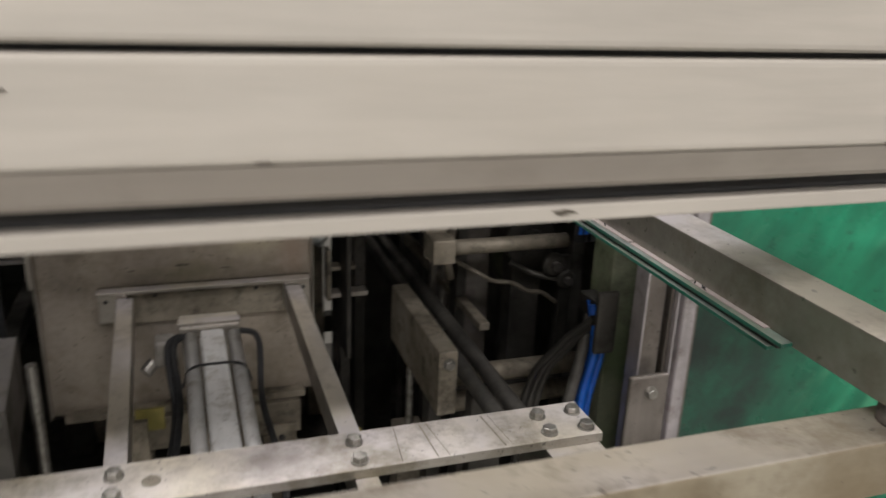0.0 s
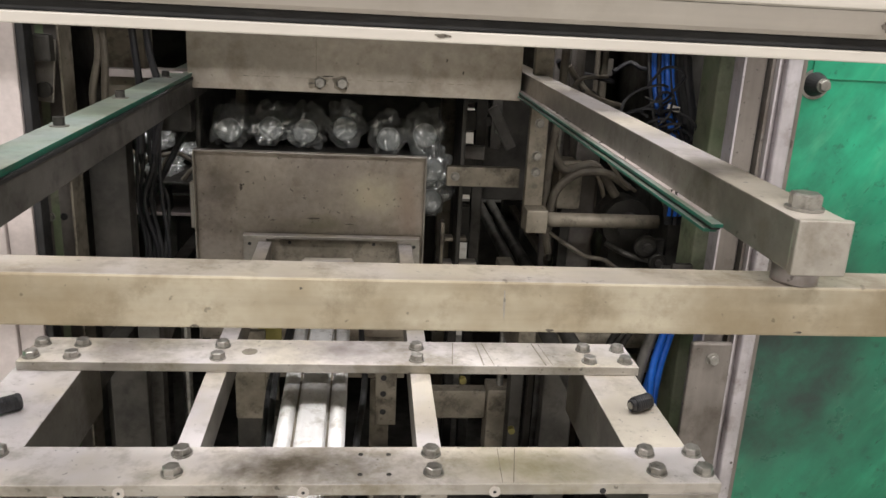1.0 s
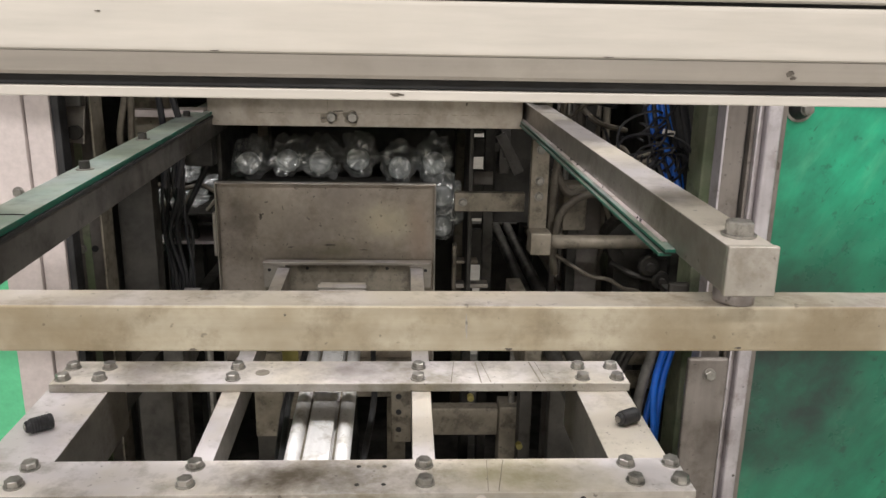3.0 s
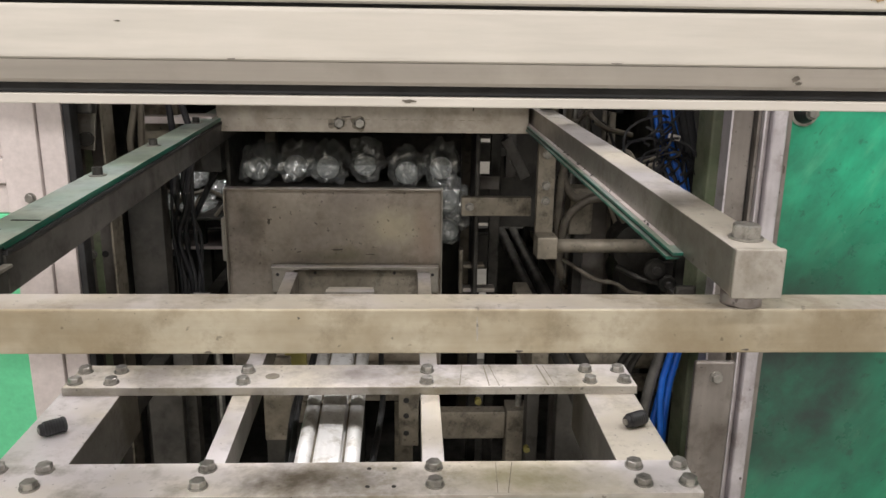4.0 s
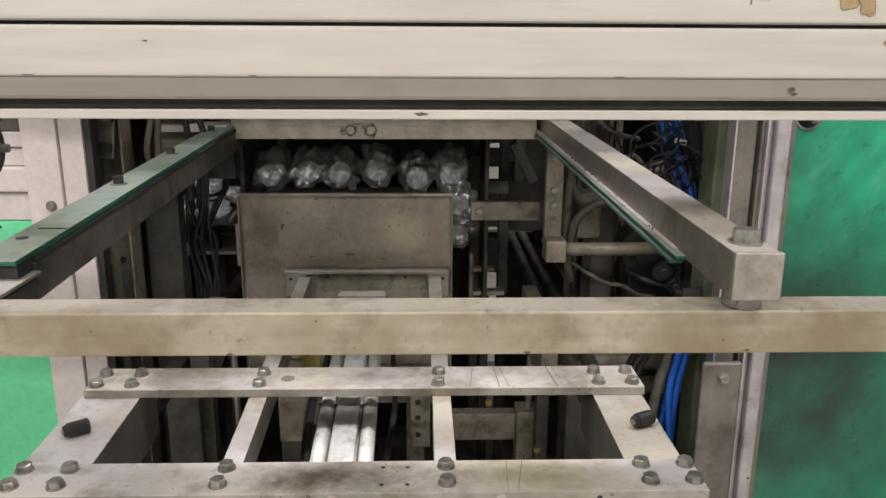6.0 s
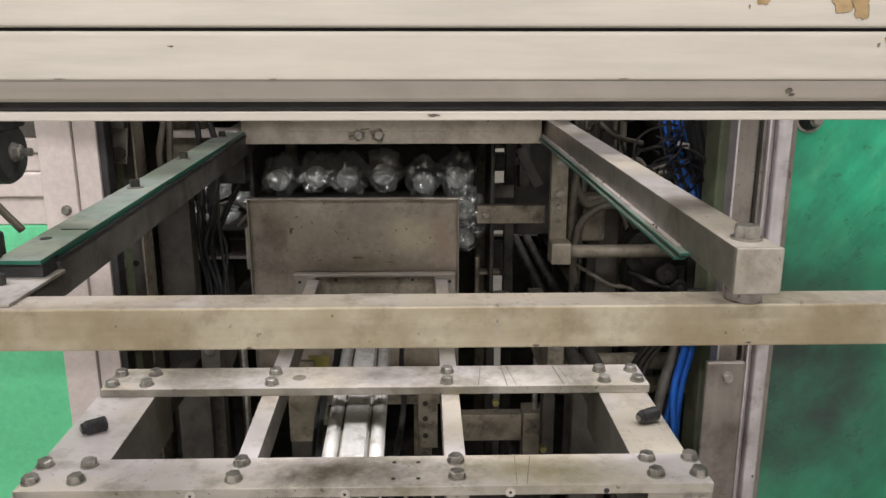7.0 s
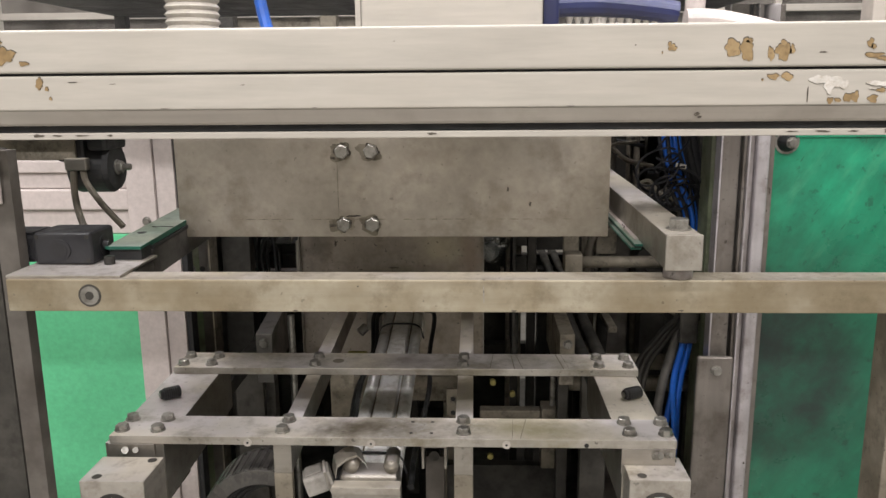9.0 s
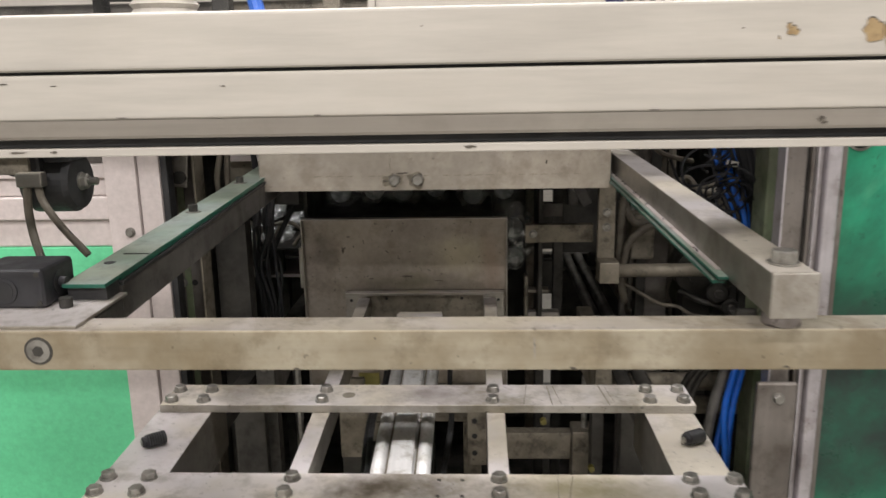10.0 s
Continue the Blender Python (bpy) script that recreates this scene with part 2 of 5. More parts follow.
def sheet_material():
    """Translucent green sheet, smeared: broad dark oil smudges, pale slanting rub marks, fine scratches."""
    m, nt, bsdf = nodes_of("scuffed_green_sheet")
    co = nt.nodes.new("ShaderNodeTexCoord").outputs["Object"]
    tone = noise_node(nt, co, 2.6, 5.0, 0.55)
    col = mix(nt, ramp(nt, tone, 0.40, 0.60, g(0), g(1)), (0.010, 0.16, 0.085, 1), (0.018, 0.27, 0.145, 1))
    turn = nt.nodes.new("ShaderNodeMapping")
    turn.inputs["Rotation"].default_value = (0, radians(-32), 0)
    nt.links.new(co, turn.inputs[0])
    rub = noise_node(nt, turn.outputs[0], 4.2, 5.0, 0.55, (3.2, 1.0, 0.45))
    col = mix(nt, ramp(nt, rub, 0.50, 0.66, g(0), g(0.6)), col, (0.035, 0.30, 0.16, 1))
    oil = noise_node(nt, co, 4.0, 8.0, 0.62)
    col = mix(nt, ramp(nt, oil, 0.50, 0.66, g(0), g(0.7)), col, (0.010, 0.075, 0.05, 1))
    mottle = noise_node(nt, turn.outputs[0], 16.0, 7.0, 0.66, (1.6, 1.0, 0.7))
    col = mix(nt, 0.55, col, ramp(nt, mottle, 0.30, 0.70, g(0.55), g(1.35)), "MULTIPLY")
    rubbed = noise_node(nt, turn.outputs[0], 9.0, 8.0, 0.7, (2.6, 1.0, 0.5))
    col = mix(nt, ramp(nt, rubbed, 0.56, 0.72, g(0), g(0.28)), col, (0.16, 0.42, 0.24, 1))
    grit = noise_node(nt, co, 38.0, 5.0, 0.7)
    col = mix(nt, ramp(nt, grit, 0.59, 0.68, g(0), g(0.55)), col, (0.012, 0.045, 0.03, 1))
    # one wide oil stain at hip height beside the post
    spot = nt.nodes.new("ShaderNodeVectorMath")
    spot.operation = "SUBTRACT"
    nt.links.new(co, spot.inputs[0])
    spot.inputs[1].default_value = (0.775, 0.93, 0.895)
    flat = nt.nodes.new("ShaderNodeVectorMath")
    flat.operation = "MULTIPLY"
    nt.links.new(spot.outputs[0], flat.inputs[0])
    flat.inputs[1].default_value = (1.0, 0.0, 0.75)
    far = nt.nodes.new("ShaderNodeVectorMath")
    far.operation = "LENGTH"
    nt.links.new(flat.outputs[0], far.inputs[0])
    near = ramp(nt, far.outputs["Value"], 0.10, 0.27, g(1), g(0))
    broken = ramp(nt, noise_node(nt, co, 11.0, 9.0, 0.68), 0.36, 0.60, g(0.75), g(1))
    col = mix(nt, mix(nt, 1.0, mix(nt, 1.0, near, broken, "MULTIPLY"), g(0.97), "MULTIPLY"), col, (0.018, 0.028, 0.026, 1))
    nick = noise_node(nt, turn.outputs[0], 60.0, 3.0, 0.6, (2.2, 1.0, 0.35))
    col = mix(nt, ramp(nt, nick, 0.68, 0.73, g(0), g(0.7)), col, (0.008, 0.03, 0.022, 1))
    nt.links.new(col, bsdf.inputs["Base Color"])
    nt.links.new(ramp(nt, oil, 0.35, 0.7, g(0.22), g(0.5)), bsdf.inputs["Roughness"])
    return m


SHEET = sheet_material()


def pane_material():
    m, nt, bsdf = nodes_of("dusty_window_pane")
    bsdf.inputs["Base Color"].default_value = (0.9, 0.9, 0.9, 1)
    bsdf.inputs["Roughness"].default_value = 0.08
    clear = nt.nodes.new("ShaderNodeBsdfTransparent")
    blend = nt.nodes.new("ShaderNodeMixShader")
    blend.inputs[0].default_value = 0.01
    nt.links.new(clear.outputs[0], blend.inputs[1])
    nt.links.new(bsdf.outputs[0], blend.inputs[2])
    nt.links.new(blend.outputs[0], nt.nodes["Material Output"].inputs[0])
    return m


PANE = pane_material()
MACHINED = surface("machined_block_steel", (0.32, 0.295, 0.255), (0.43, 0.40, 0.36), (0.17, 0.14, 0.10), 0.33, 0.6, 0.6, 12, (1, 0.06, 1), 0.10, 0.4, dust_toplight=0.6)
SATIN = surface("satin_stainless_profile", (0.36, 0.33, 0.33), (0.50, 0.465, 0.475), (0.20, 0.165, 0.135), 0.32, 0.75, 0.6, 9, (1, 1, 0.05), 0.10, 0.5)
# Paler copy of the worn post steel, its sheen put into the colour.
SHEEN = surface("worn_sheen_profile", (0.42, 0.39, 0.405), (0.54, 0.51, 0.53), (0.20, 0.165, 0.14), 0.34, 0.45, 0.6, 11, (1, 1, 0.05), 0.08, 0.5)
GREYPL = surface("dusty_grey_plastic", (0.22, 0.205, 0.185), (0.30, 0.28, 0.255), (0.09, 0.08, 0.065), 0.5, 0.0, 0.5, 25)
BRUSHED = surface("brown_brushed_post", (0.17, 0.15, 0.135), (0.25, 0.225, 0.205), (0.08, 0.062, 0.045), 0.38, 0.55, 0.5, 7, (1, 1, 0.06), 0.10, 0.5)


# ---------------------------------------------------------------- mesh helpers
def thing(name, label, category, at=(0, 0, 0), group="", kind=""):
    ob = new(name)
    ob.empty_display_size = 0.02
    ob.location = at
    return tagged(ob, label, category, group, kind)


def part(name, bm, material, parent=None, label="", smooth=False):
    me = bpy.data.meshes.new(name)
    bm.to_mesh(me)
    bm.free()
    me.materials.append(material)
    if smooth:
        me.shade_smooth()
    ob = new(name, me)
    if parent is not None:
        ob.parent = parent
    return tagged(ob, label)


def solid(bm, ob_name, material, label, category, kind="", group=""):
    ob = part(ob_name, bm, material)
    return tagged(ob, label, category, group, kind)


def box(x0, x1, y0, y1, z0, z1, bevel=0.0015, bm=None, seg=2, slope=0.0, yref=0.0, skew=0.0):
    """A box with rounded edges; slope raises it and skew shifts it along y from yref."""
    b = bmesh.new()
    bmesh.ops.create_cube(b, size=1)
    for v in b.verts:
        v.co = ((x0 + x1) / 2 + v.co.x * (x1 - x0), (y0 + y1) / 2 + v.co.y * (y1 - y0), (z0 + z1) / 2 + v.co.z * (z1 - z0))
    if bevel:
        bmesh.ops.bevel(b, geom=b.edges[:], offset=bevel, segments=seg, affect="EDGES", profile=0.6)
    if slope or skew:
        for v in b.verts:
            v.co.z += (v.co.y - yref) * slope
            v.co.x += (v.co.y - yref) * skew
    return join(bm, b)


def join(bm, b):
    if bm is None:
        return b
    me = bpy.data.meshes.new("tmp")
    b.to_mesh(me)
    b.free()
    bm.from_mesh(me)
    bpy.data.meshes.remove(me)
    return bm


def tube(points, r, seg=10, bm=None, radii=None):
    """A round tube along points."""
    b = bmesh.new()
    pts = [Vector(p) for p in points]
    rings = []
    side = None
    for i, p in enumerate(pts):
        d = (pts[min(i + 1, len(pts) - 1)] - pts[max(i - 1, 0)]).normalized()
        if side is None:
            side = d.orthogonal().normalized()
        side = (side - d * side.dot(d)).normalized()
        up = d.cross(side)
        rad = radii[i] if radii else r
        rings.append([b.verts.new(p + (side * math.cos(a) + up * math.sin(a)) * rad) for a in (2 * math.pi * k / seg for k in range(seg))])
    for a, c in zip(rings, rings[1:]):
        for k in range(seg):
            b.faces.new((a[k], a[(k + 1) % seg], c[(k + 1) % seg], c[k]))
    b.faces.new(rings[0][::-1])
    b.faces.new(rings[-1])
    return join(bm, b)


def arc_points(pts, n=8):
    """A smooth line through points (Catmull-Rom)."""
    p = [Vector(q) for q in pts]
    p = [2 * p[0] - p[1]] + p + [2 * p[-1] - p[-2]]
    out = []
    for i in range(1, len(p) - 2):
        for k in range(n):
            t = k / n
            a, b_, c, d = p[i - 1], p[i], p[i + 1], p[i + 2]
            out.append(0.5 * ((2 * b_) + (c - a) * t + (2 * a - 5 * b_ + 4 * c - d) * t * t + (3 * b_ - a - 3 * c + d) * t ** 3))
    return out + [p[-2]]


def hex_bolt(af, head, washer=True):
    """A hexagon bolt head standing on z = 0, with a washer under it."""
    bm = bmesh.new()
    r = af / math.sqrt(3)
    z = 0.0
    if washer:
        tube([(0, 0, 0), (0, 0, 0.0018)], af * 0.68, 20, bm)
        z = 0.0018
    b = bmesh.new()
    low = [b.verts.new((r * math.cos(k * math.pi / 3), r * math.sin(k * math.pi / 3), z)) for k in range(6)]
    mid = [b.verts.new((v.co.x, v.co.y, z + head * 0.86)) for v in low]
    top = [b.verts.new((v.co.x * 0.86, v.co.y * 0.86, z + head)) for v in low]
    for a, c in ((low, mid), (mid, top)):
        for k in range(6):
            b.faces.new((a[k], a[(k + 1) % 6], c[(k + 1) % 6], c[k]))
    b.faces.new(top)
    return join(bm, b)


def mesh_of(bm, name, material):
    me = bpy.data.meshes.new(name)
    bm.to_mesh(me)
    bm.free()
    me.materials.append(material)
    return me


BOLT10 = mesh_of(hex_bolt(0.0152, 0.0068), "bolt_medium", BOLT)
BOLT16 = mesh_of(hex_bolt(0.0195, 0.0100), "bolt_large", BOLT)
BOLT8 = mesh_of(hex_bolt(0.013, 0.0055), "bolt_small", BOLT)


def socket_screw():
    bm = tube([(0, 0, 0), (0, 0, 0.009)], 0.0062, 16)
    return tube([(0, 0, 0.0091), (0, 0, 0.0093)], 0.003, 6, bm)


SOCKET = mesh_of(socket_screw(), "socket_screw", DARK)


def bolt(parent, me, x, y, z, rx=0.0, rz=None, name="bolt"):
    ob = new(name, me)
    ob.parent = parent
    ob.matrix_basis = pose(x, y, z, rx, 0, random.uniform(0, 60) if rz is None else 0) if rx == 0 else \
        pose(x, y, z, rx, 0, 0) @ pose(0, 0, 0, 0, 0, random.uniform(0, 60))
    return ob


def blotch(cx, cz, w, h, y, seed, thick=0.0006):
    """An irregular flake lying on an upright face whose front is at y."""
    rnd = random.Random(seed)
    n = 30
    f1, f2, p1, p2 = rnd.uniform(2, 3), rnd.uniform(4, 6), rnd.uniform(0, 6), rnd.uniform(0, 6)
    b = bmesh.new()
    vs = []
    for k in range(n):
        a = 2 * math.pi * k / n
        r = 0.92 + 0.17 * math.sin(round(f1) * a + p1) + 0.12 * math.sin(round(f2) * a + p2) + rnd.uniform(-0.09, 0.09)
        vs.append(b.verts.new((cx + 0.5 * w * r * math.cos(a), y, cz + 0.5 * h * r * math.sin(a))))
    f = b.faces.new(vs)
    if f.normal.y > 0:
        f.normal_flip()
    made = bmesh.ops.extrude_face_region(b, geom=[f])["geom"]
    for v in made:
        if isinstance(v, bmesh.types.BMVert):
            v.co.y -= thick
    return b


# ---------------------------------------------------------------- hall
def hall():
    solid(box(-5, 5, -5.5, 5, -0.1, 0.0, 0), "floor", CONCRETE, "grey stained concrete hall floor", "floor", "structure")
    solid(box(-5, 5, -5.5, 5, 4.6, 4.7, 0), "ceiling", PLASTER, "pale hall ceiling above the machine", "ceiling", "structure")
    solid(box(-5.1, -5, -5.5, 5, 0, 4.6, 0), "wall_west", PLASTER, "pale plastered hall wall", "wall", "structure")
    solid(box(5, 5.1, -5.5, 5, 0, 4.6, 0), "wall_east", PLASTER, "pale plastered hall wall", "wall", "structure")
    solid(box(-5, 5, -5.6, -5.5, 0, 4.6, 0), "wall_south", PLASTER, "pale plastered hall wall", "wall", "structure")
    solid(box(-5, 5, 5, 5.1, 0, 4.6, 0), "wall_north", PLASTER, "pale plastered hall wall", "wall", "structure")


hall()


# ---------------------------------------------------------------- guard door: the cream beam across the top
def guard_door():
    t = thing("guard_door_beam", "cream painted lower beam of a raised guard door with chipped paint", "door beam")
    x0, x1 = -1.5, 1.7
    part("upper_rail", box(x0, x1, 0.226, 0.30, 1.4826, 1.524, 0.003, seg=3), WHITE, t)
    part("lower_rail", box(x0, x1, 0.228, 0.30, 1.446, 1.4802, 0.003, seg=3), WHITE, t)
    # Black strip fills the gap, so its shade is in the colour.
    part("groove", box(x0, x1, 0.234, 0.298, 1.4797, 1.4831, 0), RUBBER, t, "black strip painting the shadow in the groove between the rails")
    slope = bmesh.new()
    rim = [[slope.verts.new((x, y, z)) for y, z in ((0.2295, 1.4458), (0.298, 1.4458), (0.298, 1.4305), (0.2435, 1.4305), (0.2400, 1.4330))] for x in (x0, x1)]
    for i in range(5):
        slope.faces.new((rim[0][i], rim[0][(i + 1) % 5], rim[1][(i + 1) % 5], rim[1][i]))
    slope.faces.new(rim[0][::-1])
    slope.faces.new(rim[1])
    bmesh.ops.recalc_face_normals(slope, faces=slope.faces[:])
    part("sloping_face", slope, GREYSLOPE, t, "bare greyish aluminium face sloping back under the ledge")
    part("gasket", box(x0, x1, 0.250, 0.298, 1.4235, 1.4303, 0.001), RUBBER, t, "black rubber seal")
    part("bottom_flange", box(x0, x1, 0.2445, 0.30, 1.4165, 1.4233, 0.001), WHITE, t)
    # bare spots where the paint has come off, each with a dark rim
    up, lo = 0.2258, 0.2278
    spots = [(0.365, 1.501, 0.0085, 0.006, up), (0.362, 1.5045, 0.004, 0.004, up), (0.3555, 1.4965, 0.0014, 0.002, up),
             (0.4215, 1.5005, 0.017, 0.015, up), (0.4345, 1.4985, 0.014, 0.020, up), (0.437, 1.5065, 0.006, 0.005, up),
             (0.4575, 1.4945, 0.006, 0.014, up), (0.4690, 1.4965, 0.015, 0.016, up), (0.4685, 1.5045, 0.005, 0.007, up), (0.4770, 1.4985, 0.005, 0.009, up),
             (0.549, 1.5035, 0.006, 0.009, up), (0.552, 1.5005, 0.006, 0.004, up), (0.553, 1.4925, 0.018, 0.0045, up), (0.567, 1.4895, 0.020, 0.005, up),
             (-0.287, 1.500, 0.024, 0.018, up), (-0.292, 1.512, 0.014, 0.008, up), (-0.266, 1.492, 0.010, 0.004, up),
             (0.4620, 1.4735, 0.011, 0.0055, lo), (0.4750, 1.4735, 0.012, 0.0075, lo), (0.4520, 1.4705, 0.0022, 0.002, lo),
             (0.5170, 1.4505, 0.006, 0.006, lo), (0.5240, 1.4510, 0.006, 0.004, lo), (0.5330, 1.4530, 0.007, 0.010, lo), (0.5400, 1.4540, 0.008, 0.010, lo),
             (0.5570, 1.4520, 0.009, 0.008, lo), (0.5640, 1.4600, 0.009, 0.004, lo), (-0.254, 1.4725, 0.008, 0.011, lo), (-0.247, 1.4675, 0.004, 0.004, lo), (-0.244, 1.458, 0.003, 0.003, lo)]
    for i, (cx, cz, w, h, y) in enumerate(spots):
        part("paint_chip", blotch(cx, cz, w, h, y, 10 + i, 0.0005), CHIPBROWN, t, "brown bare spot")
        part("lifted_rim", blotch(cx + 0.0002, cz + 0.0007, w * 1.06, h * 1.06, y + 0.0001, 10 + i, 0.0003), SMUDGE, t)
    for i, (cx, cz, w, h) in enumerate([(0.506, 1.4705, 0.018, 0.010), (0.520, 1.4685, 0.020, 0.009), (0.515, 1.4635, 0.010, 0.012), (0.529, 1.4655, 0.010, 0.007), (0.560, 1.4665, 0.020, 0.0055)]):
        part("filler_patch", blotch(cx, cz, w, h, 0.2277 - 0.00003 * i, 60 + i, 0.0008), FILLER, t, "white smeared filler")
    for i, (x, z, w, h, y) in enumerate(((0.4955, 1.456, 0.0016, 0.014, lo), (0.506, 1.496, 0.007, 0.0012, up), (0.556, 1.4605, 0.007, 0.001, lo), (0.02, 1.4473, 0.006, 0.0008, lo),
                                         (0.27, 1.4473, 0.008, 0.0008, lo), (0.10, 1.5100, 0.002, 0.0008, up), (-0.05, 1.470, 0.004, 0.0008, lo), (0.33, 1.504, 0.002, 0.001, up),
                                         (-0.22, 1.474, 0.012, 0.0008, lo), (-0.18, 1.4720, 0.006, 0.0006, lo), (-0.13, 1.4475, 0.010, 0.0007, lo))):
        part("scuff", blotch(x, z, w, h, y, 80 + i, 0.0003), SMUDGE, t)
    for i, (cx, w, h) in enumerate(((0.133, 0.007, 0.0025), (0.137, 0.004, 0.0015), (-0.27, 0.012, 0.003), (-0.25, 0.010, 0.002), (-0.225, 0.014, 0.0016), (-0.195, 0.006, 0.002),
                                    (0.49, 0.012, 0.0014), (0.52, 0.016, 0.002), (0.55, 0.010, 0.0016), (0.585, 0.012, 0.005))):
        part("scuff", blotch(cx, 1.4205, w, h, 0.2443, 120 + i, 0.0003), SMUDGE, t)
    part("scuff", blotch(0.3935, 1.4385, 0.005, 0.0045, 0.2340, 131, 0.0003), SMUDGE, t)
    part("scuff", blotch(0.397, 1.4355, 0.005, 0.002, 0.2365, 132, 0.0003), SMUDGE, t)
    return t


guard_door()


def behind_window():
    """What stands on the far side of the beam, in and behind the window above it."""
    t = thing("window_pane", "dusty clear window pane above the beam", "window")
    part("pane", box(-1.4, 1.5, 0.296, 0.299, 1.5245, 2.3, 0), PANE, t).visible_shadow = False
    part("lower_frame", box(-1.4, 1.5, 0.291, 0.304, 1.5243, 1.5285, 0.001), WHITE, t)
    part("mullion", box(0.585, 0.599, 0.303, 0.33, 1.5245, 2.3, 0.002), GREYSLOPE, t)
    sh = thing("machine_shelf", "narrow cream brackets behind the guard door beam", "bracket")
    for x0, x1, y1 in ((-0.19, -0.06, 0.445), (0.04, 0.28, 0.43), (0.40, 0.60, 0.47)):
        part("bracket", box(x0, x1, 0.3005, y1, 1.498, 1.504, 0.001), WHITE, sh)
    # Unseen sheet added above the rear, only to block the overhead lamps.
    rf = thing("light_block_sheet", "unseen dark sheet added to keep lamp light off the machine's rear", "cover")
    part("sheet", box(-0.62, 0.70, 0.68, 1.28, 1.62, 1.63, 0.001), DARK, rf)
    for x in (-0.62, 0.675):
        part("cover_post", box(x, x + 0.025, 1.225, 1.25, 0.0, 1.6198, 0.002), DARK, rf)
    # ribbed white hose
    pts, rad = [], []
    for k in range(46):
        pts.append((-0.155, 0.40, 1.5045 + k * 0.0042))
        rad.append(0.032 if k % 2 else 0.0285)
    solid(tube(pts, 0.03, 18, None, rad), "ribbed_hose", WHITE, "white ribbed suction hose standing upright behind the window", "hose")
    w = thing("control_box", "cream sheet metal box behind the window", "box")
    part("body", box(0.05, 0.253, 0.36, 0.425, 1.5045, 1.66, 0.003), WHITE, w)
    part("side_flange", box(0.043, 0.0495, 0.362, 0.40, 1.5045, 1.66, 0.001), WHITE, w)
    b = thing("brush", "navy blue plastic brush with a ribbed handle", "brush")
    part("grip", tube(arc_points([(0.262, 0.40, 1.556), (0.32, 0.40, 1.557), (0.38, 0.40, 1.551), (0.41, 0.40, 1.5465)], 5), 0.0135, 14), NAVY, b)
    part("head", box(0.2555, 0.274, 0.385, 0.415, 1.5045, 1.60, 0.004), NAVY, b)
    for k in range(11):
        part("bristle_tuft", tube([(0.287 + k * 0.0098, 0.40, 1.5435 - 0.0003 * k), (0.287 + k * 0.0098, 0.40, 1.5330 - 0.0002 * k)], 0.0042, 8, None, [0.0046, 0.0012]), FILLER, b)
    solid(tube(arc_points([(0.425, 0.42, 1.540), (0.46, 0.42, 1.539), (0.50, 0.41, 1.530), (0.54, 0.40, 1.518)], 6), 0.013, 14), "white_pipe", CABINET,
          "white plastic pipe lying behind the window", "pipe")
    solid(tube([(0.445, 0.455, 1.5045), (0.445, 0.455, 2.3)], 0.012, 14), "upright_pipe", CABINET, "pale upright pipe behind the window", "pipe")
    # upper rear of the machine
    u = thing("rear_guard", "dirty brown and grey guard panels at the rear of the machine", "panel")
    for k, (a, c) in enumerate(((-1.6, -0.75), (-0.73, -0.02), (0.0, 0.62), (0.64, 1.26), (1.28, 1.9))):
        part("panel", box(a, c, 2.46, 2.48, 1.45, 2.6, 0.003), (MURK, GRIMY, MURK, MURK, MURK)[k], u)
    for x in (-0.74, -0.01, 0.63, 1.27):
        part("rail", box(x - 0.012, x + 0.012, 2.44, 2.462, 1.45, 2.6, 0.002), GREYSLOPE, u)
    part("cross_rail", box(-1.6, 1.8, 2.43, 2.46, 1.71, 1.735, 0.002), GREYSLOPE, u)
    solid(tube(arc_points([(-0.10, 0.45, 1.75), (-0.095, 0.45, 1.64), (-0.085, 0.45, 1.56), (-0.07, 0.44, 1.513)]), 0.0075, 10), "blue_hose", BLUE,
          "bright blue air hose hanging behind the window", "hose")


behind_window()


# ---------------------------------------------------------------- cross bar, posts and what is screwed to them
def cross_bar():
    t = thing("cross_bar", "tan oxidised square steel cross bar", "bar")
    part("bar", box(-0.343, 0.78, 0.274, 0.311, 1.2245, 1.2615, 0.0018), BAR, t)
    part("screw_seat", tube([(-0.249, 0.2741, 1.243), (-0.249, 0.2734, 1.243)], 0.0128, 26), DARK, t)
    part("screw_ring", tube([(-0.249, 0.2742, 1.243), (-0.249, 0.2728, 1.243)], 0.0105, 24), BOLT, t)
    part("screw", tube([(-0.249, 0.2735, 1.243), (-0.249, 0.2722, 1.243)], 0.0052, 6), DARK, t)
    part("scratch", blotch(0.187, 1.245, 0.0022, 0.018, 0.27395, 7, 0.0001), MACHINED, t, "pale scratch")
    for i, (x, z, w, h) in enumerate(((0.05, 1.254, 0.002, 0.002), (0.40, 1.2275, 0.006, 0.0016), (-0.02, 1.2262, 0.006, 0.002), (0.22, 1.2265, 0.006, 0.002))):
        part("stain", blotch(x, z, w, h, 0.2739, 140 + i, 0.0003), SMUDGE, t)
    m = thing("mounting_plate", "dusty sheet steel mounting plate on the cross bar", "plate")
    part("sheet", box(-0.345, -0.215, 0.278, 0.384, 1.2618, 1.2650, 0.0012), MACHINED, m)
    bolt(m, SOCKET, -0.2515, 0.333, 1.2655, name="socket_screw")
    bolt(m, SOCKET, -0.2365, 0.366, 1.2655, name="socket_screw")
    return t


